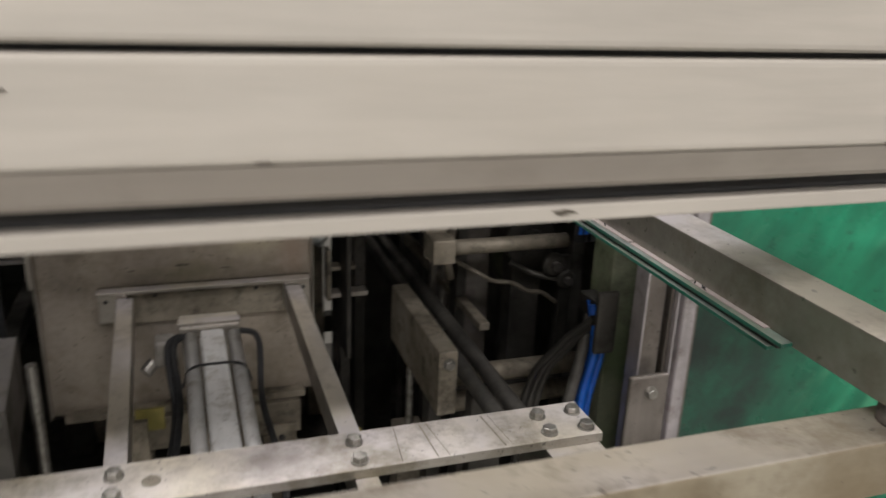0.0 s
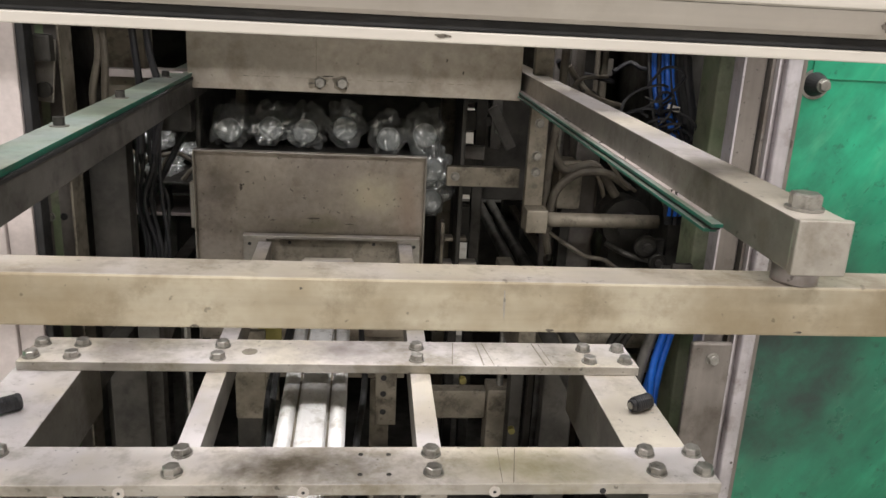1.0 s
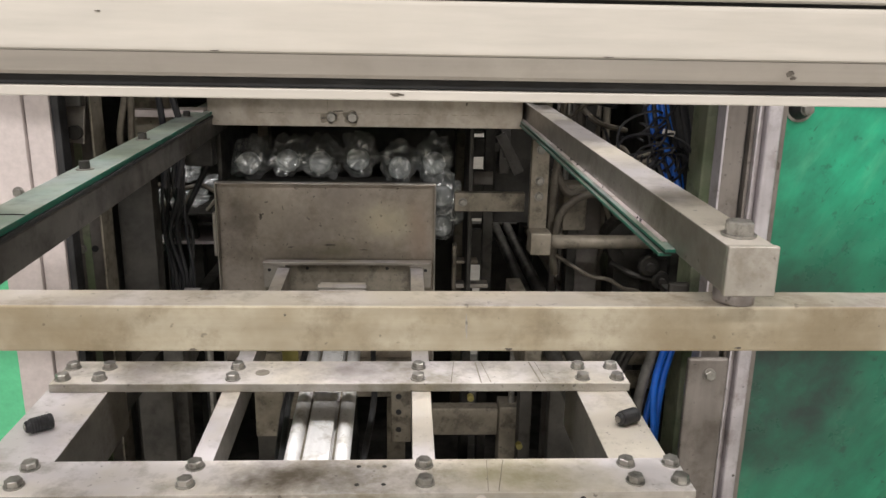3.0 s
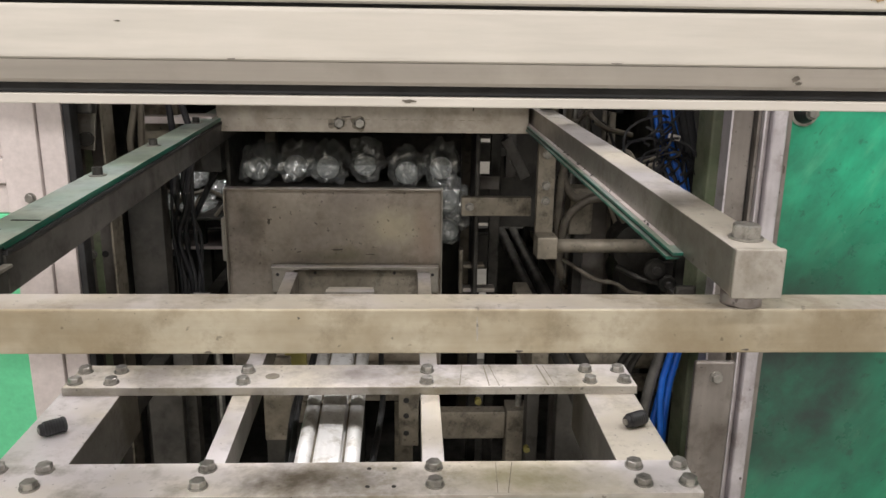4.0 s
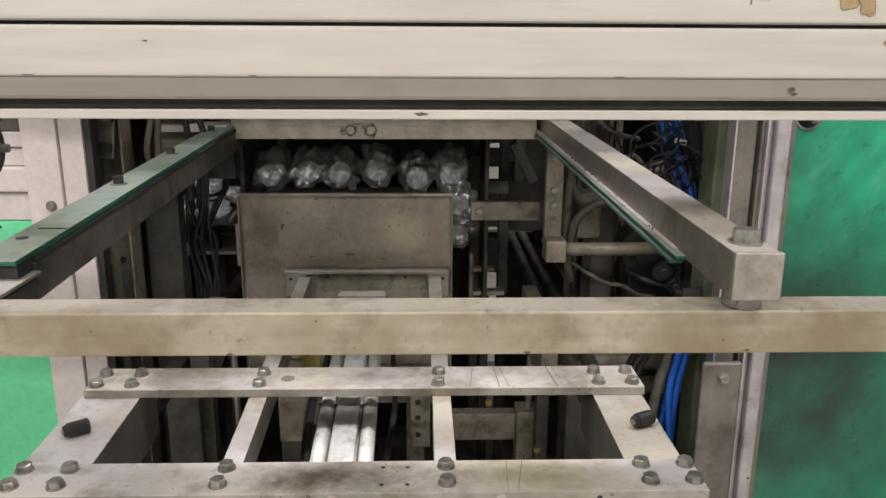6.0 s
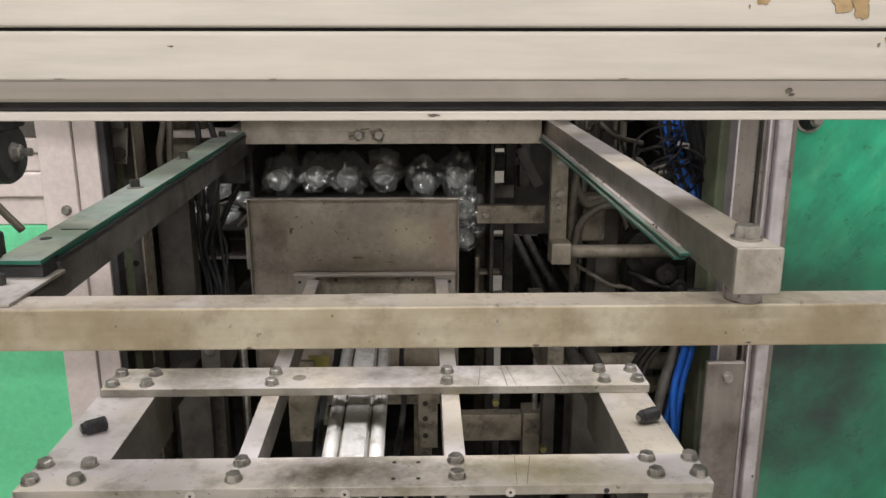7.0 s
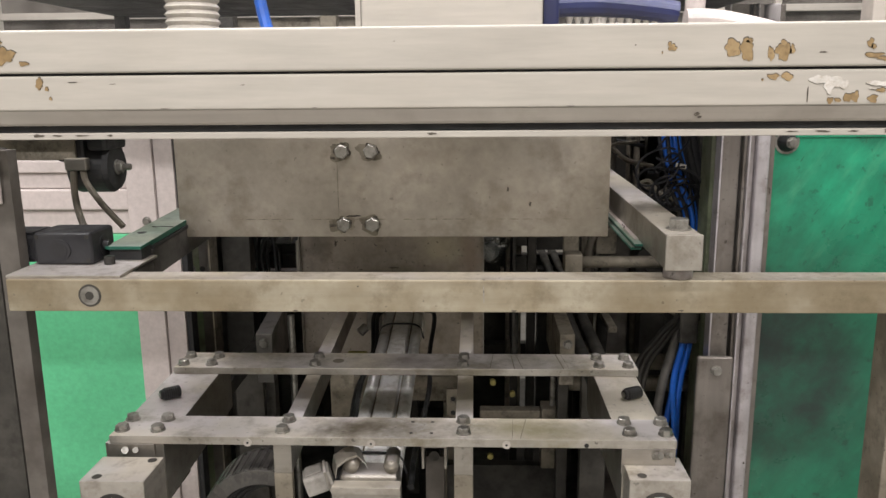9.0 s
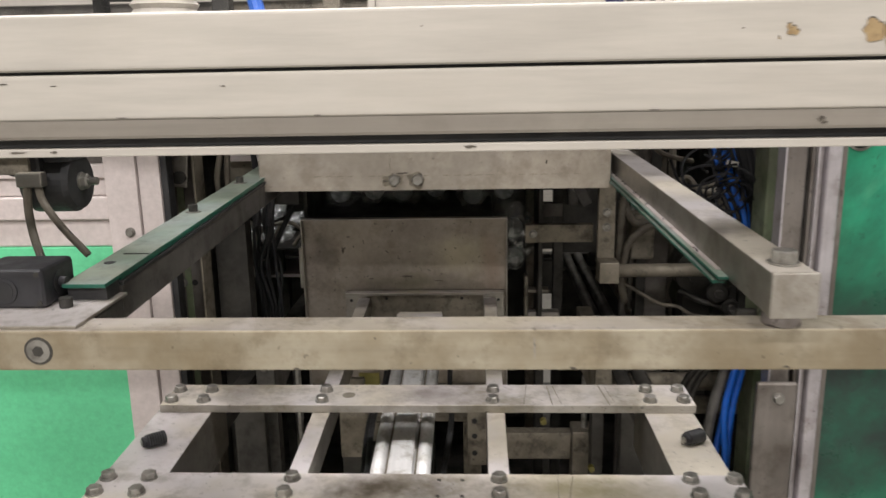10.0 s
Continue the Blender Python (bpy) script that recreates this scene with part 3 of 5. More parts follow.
def posts():
    p = thing("frame_post", "dark grey steel upright of the machine frame", "post")
    part("upright", box(-0.46, -0.3735, 0.314, 0.36, 0.0, 1.4, 0.002), DARK, p)
    part("edge_profile", box(-0.373, -0.349, 0.316, 0.335, 0.0, 1.4, 0.001), MURK, p)
    part("tape", box(-0.40, -0.3585, 0.309, 0.3135, 1.34, 1.39, 0.001), CABINET, p, "torn piece of clear tape")
    q = thing("frame_post", "grey steel upright under the end of the cross bar", "post")
    part("upright", box(0.652, 0.70, 0.3115, 0.36, 0.0, 1.2243, 0.002), GRIMY, q)


cross_bar()
posts()


def switch_box():
    t = thing("limit_switch", "black plastic limit switch on the mounting plate", "switch")
    part("body", box(-0.338, -0.268, 0.327, 0.386, 1.2655, 1.3035, 0.005, seg=3), BLACKPL, t)
    part("cover", box(-0.45, -0.3385, 0.338, 0.384, 1.2655, 1.2985, 0.004), BLACKPL, t)
    part("cover_lid", box(-0.445, -0.345, 0.340, 0.382, 1.2987, 1.3015, 0.0012), BLACKPL, t)
    part("collar", tube([(-0.306, 0.3272, 1.283), (-0.306, 0.3258, 1.283)], 0.0125, 24), BLACKPL, t)
    part("bore", tube([(-0.306, 0.3259, 1.283), (-0.306, 0.3254, 1.283)], 0.0090, 20), RUBBER, t)
    part("side_collar", tube([(-0.2682, 0.356, 1.284), (-0.2670, 0.356, 1.284)], 0.012, 20), BLACKPL, t)
    part("cover_rib", box(-0.44, -0.348, 0.3352, 0.3378, 1.272, 1.275, 0.001), BLACKPL, t)
    part("cover_rib", box(-0.44, -0.348, 0.3352, 0.3378, 1.284, 1.287, 0.001), BLACKPL, t)
    for x, z in ((-0.333, 1.2985), (-0.2735, 1.2985), (-0.2735, 1.2705)):
        part("cover_screw", tube([(x, 0.3275, z), (x, 0.3262, z)], 0.0026, 10), DARK, t)
    part("actuator", tube([(-0.2668, 0.356, 1.284), (-0.2605, 0.356, 1.284)], 0.0055, 12), BLACKPL, t)
    return t


def roller_unit():
    t = thing("cable_roller", "black roller in a black holder with two grey cables", "roller")
    part("wheel", tube([(-0.364, 0.50, 1.362), (-0.358, 0.50, 1.362), (-0.315, 0.50, 1.362), (-0.309, 0.50, 1.362)], 0.034, 32, None, [0.030, 0.034, 0.034, 0.030]), RUBBER, t)
    part("holder", box(-0.372, -0.335, 0.465, 0.53, 1.372, 1.41, 0.004), BLACKPL, t)
    part("cheek", box(-0.334, -0.306, 0.468, 0.53, 1.386, 1.41, 0.006), BLACKPL, t)
    part("lens", tube([(-0.352, 0.4652, 1.398), (-0.352, 0.4640, 1.398)], 0.011, 18), RUBBER, t)
    ob = bolt(t, BOLT10, -0.309, 0.50, 1.362)
    ob.matrix_basis = pose(-0.309, 0.50, 1.362, 0, 90, 0)
    part("stud", tube([(-0.304, 0.50, 1.362), (-0.290, 0.50, 1.362)], 0.0045, 10), BOLT, t)
    part("clip", box(-0.357, -0.328, 0.452, 0.4645, 1.362, 1.378, 0.002), STEEL, t, "bent sheet clip")
    part("cable", tube(arc_points([(-0.348, 0.458, 1.364), (-0.350, 0.458, 1.335), (-0.343, 0.45, 1.308), (-0.325, 0.43, 1.283)]), 0.0046, 10), CABLE, t)
    part("cable", tube(arc_points([(-0.336, 0.458, 1.364), (-0.332, 0.458, 1.345), (-0.312, 0.453, 1.318), (-0.285, 0.45, 1.288)]), 0.0042, 10), CABLE, t)
    a = thing("cantilever_arm", "dark painted arm reaching in from the post", "arm")
    part("arm", box(-0.46, -0.295, 0.44, 0.56, 1.4105, 1.43, 0.002), DARK, a)
    part("gusset", box(-0.46, -0.345, 0.46, 0.468, 1.375, 1.408, 0.001), GRIMY, a)


switch_box()
roller_unit()


# ---------------------------------------------------------------- the two guide arms
def guide_arms():
    t = thing("guide_beam", "square stainless guide beam with green belt, bolted on the bar", "guide beam")
    k = {"slope": 0.023, "yref": 0.262, "skew": -0.012}
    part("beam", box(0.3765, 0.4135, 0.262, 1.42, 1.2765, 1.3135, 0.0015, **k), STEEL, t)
    part("end_plate", box(0.3757, 0.4143, 0.2555, 0.2617, 1.2757, 1.3143, 0.0016, seg=3), MACHINED, t, "machined end face with bright worn edges")
    part("sleeve", tube([(0.398, 0.289, 1.2617), (0.398, 0.289, 1.264), (0.398, 0.289, 1.2785)], 0.0165, 28, None, [0.0160, 0.0160, 0.0160]), SATIN, t, "round spacer sleeve", True)
    bolt(t, BOLT16, 0.3965, 0.2895, 1.3142)
    part("belt", box(0.3665, 0.3762, 0.362, 1.42, 1.2775, 1.2805, 0.0006, **k), BELT, t, "frayed green belt edge")
    part("belt", box(0.3645, 0.3762, 0.372, 1.42, 1.2712, 1.2742, 0.0006, **k), BELT, t, "frayed green belt edge")
    part("backing", box(0.3685, 0.3762, 0.367, 1.42, 1.2745, 1.2772, 0.0003, **k), RUBBER, t)
    for y0, y1, h in ((0.385, 0.47, 0.0016), (0.472, 0.56, 0.0024), (0.563, 0.70, 0.0030), (0.703, 0.86, 0.0022), (0.862, 1.05, 0.0026), (1.06, 1.30, 0.0016)):
        part("worn_edge", box(0.3712, 0.3764, y0, y1, 1.2806, 1.2806 + 0.5 * h, 0.0003, **k), CABINET, t, "pale worn edge of the belt")
    rnd = random.Random(5)
    for i in range(14):
        y = rnd.uniform(0.45, 1.0)
        part("fray", tube([(0.372 - 0.012 * (y - 0.262), y, 1.2808 + 0.023 * (y - 0.262)), (0.370, y + rnd.uniform(-0.008, 0.008), 1.2835 + 0.023 * (y - 0.262))], 0.0006, 5), RUBBER, t)
    l = thing("guide_beam", "dark steel guide beam topped with rubber and a worn green belt", "guide beam")
    k = {"slope": 0.035, "yref": 0.38, "skew": -0.002}
    part("beam", box(-0.262, -0.2205, 0.384, 1.42, 1.236, 1.2715, 0.0015, **k), DIM, l)
    part("beam_foot", box(-0.262, -0.2205, 0.3122, 0.3838, 1.2362, 1.2590, 0.0015, **k), DIM, l)
    part("rubber_pad", box(-0.263, -0.2185, 0.384, 1.42, 1.2718, 1.2765, 0.001, **k), RUBBER, l)
    part("rubber_block", box(-0.262, -0.2225, 0.356, 0.3838, 1.2632, 1.2795, 0.001, **k), RUBBER, l)
    part("lower_belt", box(-0.262, -0.2215, 0.386, 1.42, 1.2767, 1.2795, 0.0006, **k), BELT, l, "dark green lower belt layer")
    part("belt", box(-0.2635, -0.2205, 0.350, 1.42, 1.2797, 1.2838, 0.0008, **k), BELT, l, "dusty green belt")
    for y in (0.672, 0.888, 1.13):
        z = 1.2838 + (y - 0.38) * 0.035
        part("washer", tube([(-0.248, y, z), (-0.248, y, z + 0.0012)], 0.0105, 18), BOLT, l)
        bolt(l, SOCKET, -0.248, y, z + 0.0012, name="socket_screw")
    part("screw_hole", tube([(-0.25, 0.425, 1.2851), (-0.25, 0.425, 1.2857)], 0.006, 14), RUBBER, l)
    part("tear", box(-0.25, -0.222, 0.458, 0.4605, 1.2862, 1.2872, 0), RUBBER, l, "tear across the belt")


guide_arms()


# ---------------------------------------------------------------- bolted carriage frame
def carriage_frame():
    t = thing("carriage_frame", "bolted frame of stained flat steel strips and slats", "frame")
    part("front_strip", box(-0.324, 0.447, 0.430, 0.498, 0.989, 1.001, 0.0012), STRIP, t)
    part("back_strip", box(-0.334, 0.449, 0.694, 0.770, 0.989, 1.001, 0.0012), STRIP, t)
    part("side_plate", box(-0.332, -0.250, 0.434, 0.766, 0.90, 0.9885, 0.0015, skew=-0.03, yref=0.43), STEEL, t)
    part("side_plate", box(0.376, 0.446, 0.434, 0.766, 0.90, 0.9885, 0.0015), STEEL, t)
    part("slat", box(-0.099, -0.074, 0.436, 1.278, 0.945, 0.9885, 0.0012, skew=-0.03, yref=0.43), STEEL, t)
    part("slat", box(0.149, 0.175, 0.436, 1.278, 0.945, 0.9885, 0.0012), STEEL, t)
    part("leg_slat", box(-0.100, -0.075, 0.437, 0.449, 0.55, 0.9445, 0.0012), GRIMY, t)
    part("leg_slat", box(0.149, 0.175, 0.437, 0.449, 0.55, 0.9445, 0.0012), GRIMY, t)
    for x in (-0.313, -0.263, -0.088, 0.161, 0.387, 0.436):
        for y in (0.4495, 0.4845):
            bolt(t, BOLT10, x + random.uniform(-0.001, 0.001), y, 1.001)
    for x in (-0.3225, -0.272, -0.095, 0.158, 0.386, 0.4345):
        for y in (0.710, 0.747):
            bolt(t, BOLT10, x + random.uniform(-0.001, 0.001), y, 1.001)
    for x in (-0.132, 0.037, 0.220):
        part("rivet", tube([(x, 0.4302, 0.9930), (x, 0.4288, 0.9930)], 0.0056, 14), GREYSLOPE, t, "bright round rivet")
        part("rivet_bore", tube([(x, 0.4289, 0.9930), (x, 0.4285, 0.9930)], 0.0017, 8), RUBBER, t)
    part("bore", tube([(0.327, 0.4302, 0.9930), (0.327, 0.4297, 0.9930)], 0.0032, 12), RUBBER, t, "dark threaded bore")
    for x in (0.09, 0.118):
        for y in (0.447, 0.483):
            part("bore", tube([(x, y, 1.0008), (x, y, 1.0013)], 0.0026, 10), DARK, t)
    for x, w, sk in ((0.2055, 0.0010, 0.10), (0.2415, 0.0018, -0.04), (0.2530, 0.0010, -0.12), (0.3215, 0.0020, -0.10), (0.331, 0.0007, -0.10)):
        part("scribe_mark", box(x, x + w, 0.697, 0.766, 1.0008, 1.00115, 0, skew=sk, yref=0.73), GRIMY, t, "worn scribed line")
    for x, w, sk in ((0.229, 0.0006, 0.06), (0.243, 0.0009, 0.18)):
        part("scribe_mark", box(x, x + w, 0.433, 0.495, 1.0008, 1.00115, 0, skew=sk, yref=0.46), GRIMY, t, "worn scribed line")
    part("weld_ring", tube([(-0.058, 0.730, 1.0007), (-0.058, 0.730, 1.0012)], 0.010, 18), GRIMY, t)
    # locking pins lying on the side plates
    for x, y, a in ((-0.299, 0.590, 38), (0.421, 0.602, 28)):
        c, sn = math.cos(radians(a)), math.sin(radians(a))
        prof = [(-0.0165, 0.0060), (-0.0150, 0.0074), (-0.0115, 0.0074), (-0.0112, 0.0088)]
        prof += [(-0.0105 + 0.0016 * j, 0.0096 if j % 2 else 0.0088) for j in range(14)] + [(0.0135, 0.0092), (0.0145, 0.0075)]
        pin = part("locking_pin", tube([(x + d * c, y + d * sn, 0.9983) for d, _ in prof], 0.009, 16, None, [r for _, r in prof]), BLACKPL, t, "black knurled locking pin")
        part("pin_tip", tube([(x - 0.0166 * c, y - 0.0166 * sn, 0.9983), (x - 0.0178 * c, y - 0.0178 * sn, 0.9983)], 0.0042, 10), BOLT, pin)
    for x0, x1 in ((-0.327, -0.262), (0.374, 0.446)):
        part("end_block", box(x0, x1, 0.4305, 0.4338, 0.952, 0.9885, 0.001), STEEL, t)
    for x in (-0.305, 0.418):
        part("grub_screw", tube([(x, 0.431, 0.978), (x + 0.006, 0.421, 0.984)], 0.0052, 6), BOLT, t)
        part("grub_screw", tube([(x + 0.016, 0.431, 0.980), (x + 0.020, 0.422, 0.984)], 0.0042, 6), BOLT, t)
    return t


carriage_frame()


def clamp_block(x0, x1, y0, y1, ztop):
    t = thing("clamp_block", "machined steel clamp block holding a round rod", "clamp block", group="clamp blocks")
    part("block", box(x0, x1, y0, y1, ztop - 0.09, ztop, 0.0018), MACHINED, t)
    cx = (x0 + x1) / 2
    part("bore_ring", tube([(cx, y0 + 0.0005, ztop - 0.043), (cx, y0 - 0.0015, ztop - 0.043)], 0.026, 26), DARK, t)
    part("rod", tube([(cx, y0 + 0.004, ztop - 0.043), (cx, y0 - 0.012, ztop - 0.043), (cx, y0 - 0.015, ztop - 0.043)], 0.02, 24, None, [0.0205, 0.0205, 0.0175]), ALU, t, "", True)
    for x, y in ((x0 + 0.018, y0 + 0.012), (x1 - 0.012, y1 - 0.010)):
        part("screw_well", tube([(x, y, ztop - 0.001), (x, y, ztop + 0.0004)], 0.0062, 14), DARK, t)
    part("mounting_arm", box(x0 + 0.015, x1 - 0.012, y1 - 0.002, y1 + 0.12, ztop - 0.085, ztop - 0.03, 0.002), GRIMY, t)
    return t


clamp_block(0.378, 0.457, 0.390, 0.455, 0.965)
clamp_block(-0.327, -0.243, 0.347, 0.415, 0.978)


# ---------------------------------------------------------------- pusher plate with its U frame
def pusher():
    t = thing("pusher_plate", "stained stainless pusher plate with folded rims and a U-shaped bracket", "pusher")
    part("sheet", box(-0.247, 0.200, 1.305, 1.308, 0.77, 1.163, 0.0008), PLATE, t)
    part("top_rim", box(-0.247, 0.200, 1.288, 1.3048, 1.160, 1.163, 0.0008), STEEL, t)
    part("side_rim", box(-0.2475, -0.245, 1.288, 1.3048, 0.77, 1.1598, 0.0006), STEEL, t)
    part("side_rim", box(0.1975, 0.200, 1.288, 1.3048, 0.77, 1.1598, 0.0006), STEEL, t)
    part("bottom_ledge", box(-0.225, 0.18, 1.282, 1.3048, 0.765, 0.778, 0.001), GRIMY, t)
    part("rim_tab", box(-0.254, -0.2478, 1.287, 1.306, 1.01, 1.10, 0.001), STEEL, t)
    u = part("u_bracket", box(-0.154, 0.192, 1.293, 1.3045, 0.935, 1.0, 0.001), GRIMY, t)
    part("bracket_lip", box(-0.154, 0.192, 1.272, 1.2928, 0.9955, 1.0015, 0.001), STEEL, u)
    for x0, x1 in ((-0.154, -0.109), (0.147, 0.192)):
        part("bracket_ear", box(x0, x1, 1.2795, 1.2927, 0.945, 0.995, 0.001), STEEL, u)
    for x in (-0.142, -0.066, 0.100, 0.180):
        ear = x < -0.1 or x > 0.15
        part("screw_hole", tube([(x, 1.2799 if ear else 1.2931, 0.983), (x, 1.279 if ear else 1.2925, 0.983)], 0.0035, 10), RUBBER, t)
    for i, (x, z, w, h) in enumerate(((-0.16, 1.09, 0.012, 0.02), (-0.02, 1.03, 0.05, 0.006), (0.05, 1.02, 0.03, 0.004), (-0.155, 1.095, 0.006, 0.006), (-0.1, 1.025, 0.02, 0.004), (0.02, 1.12, 0.006, 0.003))):
        part("stain", blotch(x, z, w * 0.6, h * 0.6, 1.3049, 400 + i, 0.0002), SMUDGE, t)
    b = thing("pusher_support", "grimy support beam under the pusher plate", "beam")
    part("beam", box(-0.15, 0.17, 1.27, 1.303, 0.70, 0.764, 0.002), GRIMY, b)
    for x in (-0.11, 0.12):
        part("foot", box(x - 0.02, x + 0.02, 1.265, 1.30, 0.0, 0.699, 0.002), GRIMY, b)
    return t


pusher()


def bent_strip(line, y0, y1, thick):
    """A strip of sheet folded along a line of (x, z) corners."""
    b = bmesh.new()
    rows = [[b.verts.new((x, y, z + d)) for y, d in ((y0, 0), (y1, 0), (y1, thick), (y0, thick))] for x, z in line]
    for p, q in zip(rows, rows[1:]):
        for i in range(4):
            b.faces.new((p[i], p[(i + 1) % 4], q[(i + 1) % 4], q[i]))
    b.faces.new(rows[0][::-1])
    b.faces.new(rows[-1])
    bmesh.ops.recalc_face_normals(b, faces=b.faces[:])
    return b


def air_cylinder():
    t = thing("air_cylinder", "long ribbed aluminium pneumatic cylinder", "pneumatic cylinder")
    x = 0.026
    rise, drift = 0.077, -0.012

    def top(y):
        return 0.921 + (y - 0.45) * rise

    def mid(y):
        return x + (y - 0.45) * drift

    def lie(x0, x1, y0, y1, d0, d1, bevel=0.002):
        """A box along the barrel; d0 and d1 are depths under its top."""
        return box(x0 + x, x1 + x, y0, y1, 0.921 - d0, 0.921 - d1, bevel, slope=rise, skew=drift, yref=0.45)

    def along(dx, drop, r, y0=0.50, y1=1.155, seg=16):
        return tube([(mid(y0) + dx, y0, top(y0) - drop), (mid(y1) + dx, y1, top(y1) - drop)], r, seg)

    part("barrel", lie(-0.033, 0.038, 0.50, 1.155, 0.070, 0.014, 0.003), ALU, t)
    part("centre_rib", lie(-0.0155, 0.0195, 0.50, 1.155, 0.0138, 0.0, 0.005), ALU, t)
    # dark strips along both sides of the centre rib
    for dx in (-0.0205, 0.0245):
        part("groove", lie(dx - 0.003, dx + 0.003, 0.50, 1.155, 0.0138, 0.0125, 0), GRIMY, t, "dark strip in the groove")
    for dx in (-0.0305, 0.0345):
        part("tie_rod_cover", along(dx, 0.0135, 0.0105), ALU, t, "", True)
    part("head", lie(-0.046, 0.044, 1.1555, 1.200, 0.075, -0.004, 0.003), STEEL, t)
    part("head_lip", lie(-0.048, 0.046, 1.160, 1.176, -0.0042, -0.009, 0.001), STEEL, t)
    part("end_cap", box(x - 0.040, x + 0.044, 0.456, 0.4995, 0.80, 0.932, 0.008, seg=3), STEEL, t)
    part("front_plate", box(x - 0.047, x + 0.049, 0.435, 0.4555, 0.78, 0.925, 0.002), STEEL, t)
    part("plate_edge", box(x - 0.047, x + 0.049, 0.4325, 0.4348, 0.9155, 0.925, 0.0008), MACHINED, t)
    for dx in (-0.032, 0.034):
        bolt(t, BOLT8, x + dx, 0.435, 0.902, rx=90)
    for dx in (-0.022, 0.034):
        part("nut_cover", tube([(x + dx, 0.458, 0.944), (x + dx, 0.497, 0.946)], 0.0105, 14), MACHINED, t, "", True)
    f = part("fitting", bent_strip([(-0.026, -0.012), (-0.020, 0.004), (-0.004, 0.010), (0.010, 0.010), (0.018, -0.004), (0.020, -0.014)], -0.017, 0.017, 0.003), MACHINED, t, "bent bright cable clamp")
    f.matrix_basis = pose(x - 0.024, 0.462, 0.952, 0, -12, 18)
    plug = part("sensor", box(-0.021, 0.018, -0.017, 0.017, -0.018, 0.011, 0.004), GREYPL, t, "dusty grey sensor plug")
    plug.matrix_basis = pose(x - 0.068, 0.455, 0.930, 0, -16, 14)
    part("plug_lid", box(-0.016, 0.008, -0.013, 0.013, 0.0112, 0.0145, 0.002), GREYPL, plug)
    part("plug_strap", box(0.0095, 0.0135, -0.0182, 0.0182, -0.0195, 0.0125, 0.001), STEEL, plug)
    for y in (1.045, 0.53):
        part("cable_tie", tube(arc_points([(mid(y) - 0.046, y, top(y) - 0.03), (mid(y) - 0.034, y, top(y) - 0.002), (mid(y), y, top(y) + 0.003), (mid(y) + 0.038, y, top(y) - 0.002), (mid(y) + 0.05, y, top(y) - 0.03)]), 0.002, 6), RUBBER, t)
    for dx, sag in ((-0.058, 0.03), (-0.066, 0.045), (0.056, 0.04)):
        part("hose", tube(arc_points([(x + dx * 0.6, 1.165, 0.965), (x + dx * 1.1, 1.13, 0.962), (x + dx, 1.03, 0.95 - sag), (x + dx * 1.15, 0.86, 0.935 - sag), (x + dx * 0.95, 0.66, 0.915 - sag), (x + dx, 0.52, 0.88)]), 0.0048, 10), RUBBER, t)
    part("elbow", box(x - 0.092, x - 0.060, 1.135, 1.172, 0.925, 0.968, 0.007, seg=3), GREYPL, t)
    part("elbow_cap", tube([(x - 0.094, 1.15, 0.930), (x - 0.108, 1.14, 0.918)], 0.010, 14), BOLT, t)


air_cylinder()


def energy_chain():
    t = thing("energy_chain", "grey plastic cable chain bending downwards", "cable chain")
    for k in range(17):
        a = radians(78 + k * 8.2)
        link = part("chain_link", box(-0.0073, 0.0073, -0.036, 0.036, -0.009, 0.004, 0.0025, seg=2), CHAINPL, t)
        link.matrix_basis = pose(-0.152 + 0.095 * math.cos(a), 0.585, 0.79 + 0.095 * math.sin(a), 0, 90 - math.degrees(a), 0)
        part("link_rim", box(-0.0035, 0.0035, -0.034, 0.034, 0.0042, 0.0068, 0.001), CHAINPL, link)
        for sy in (-0.0385, 0.0385):
            part("link_side", box(-0.0078, 0.0078, sy - 0.0024, sy + 0.0024, -0.018, 0.0065, 0.002), CHAINPL, link)
    for k in range(3):
        r, y = 0.074 - 0.010 * k, 0.565 + 0.014 * k
        part("cable", tube(arc_points([(-0.150 + r * math.cos(radians(a)), y, 0.79 + r * math.sin(radians(a))) for a in (70, 100, 130, 160, 190, 215)]), 0.0058, 8), RUBBER, t)


energy_chain()


# ---------------------------------------------------------------- the hood that slides on the arms
BOLT14 = mesh_of(hex_bolt(0.0172, 0.0095, False), "bolt_hood", BOLT)


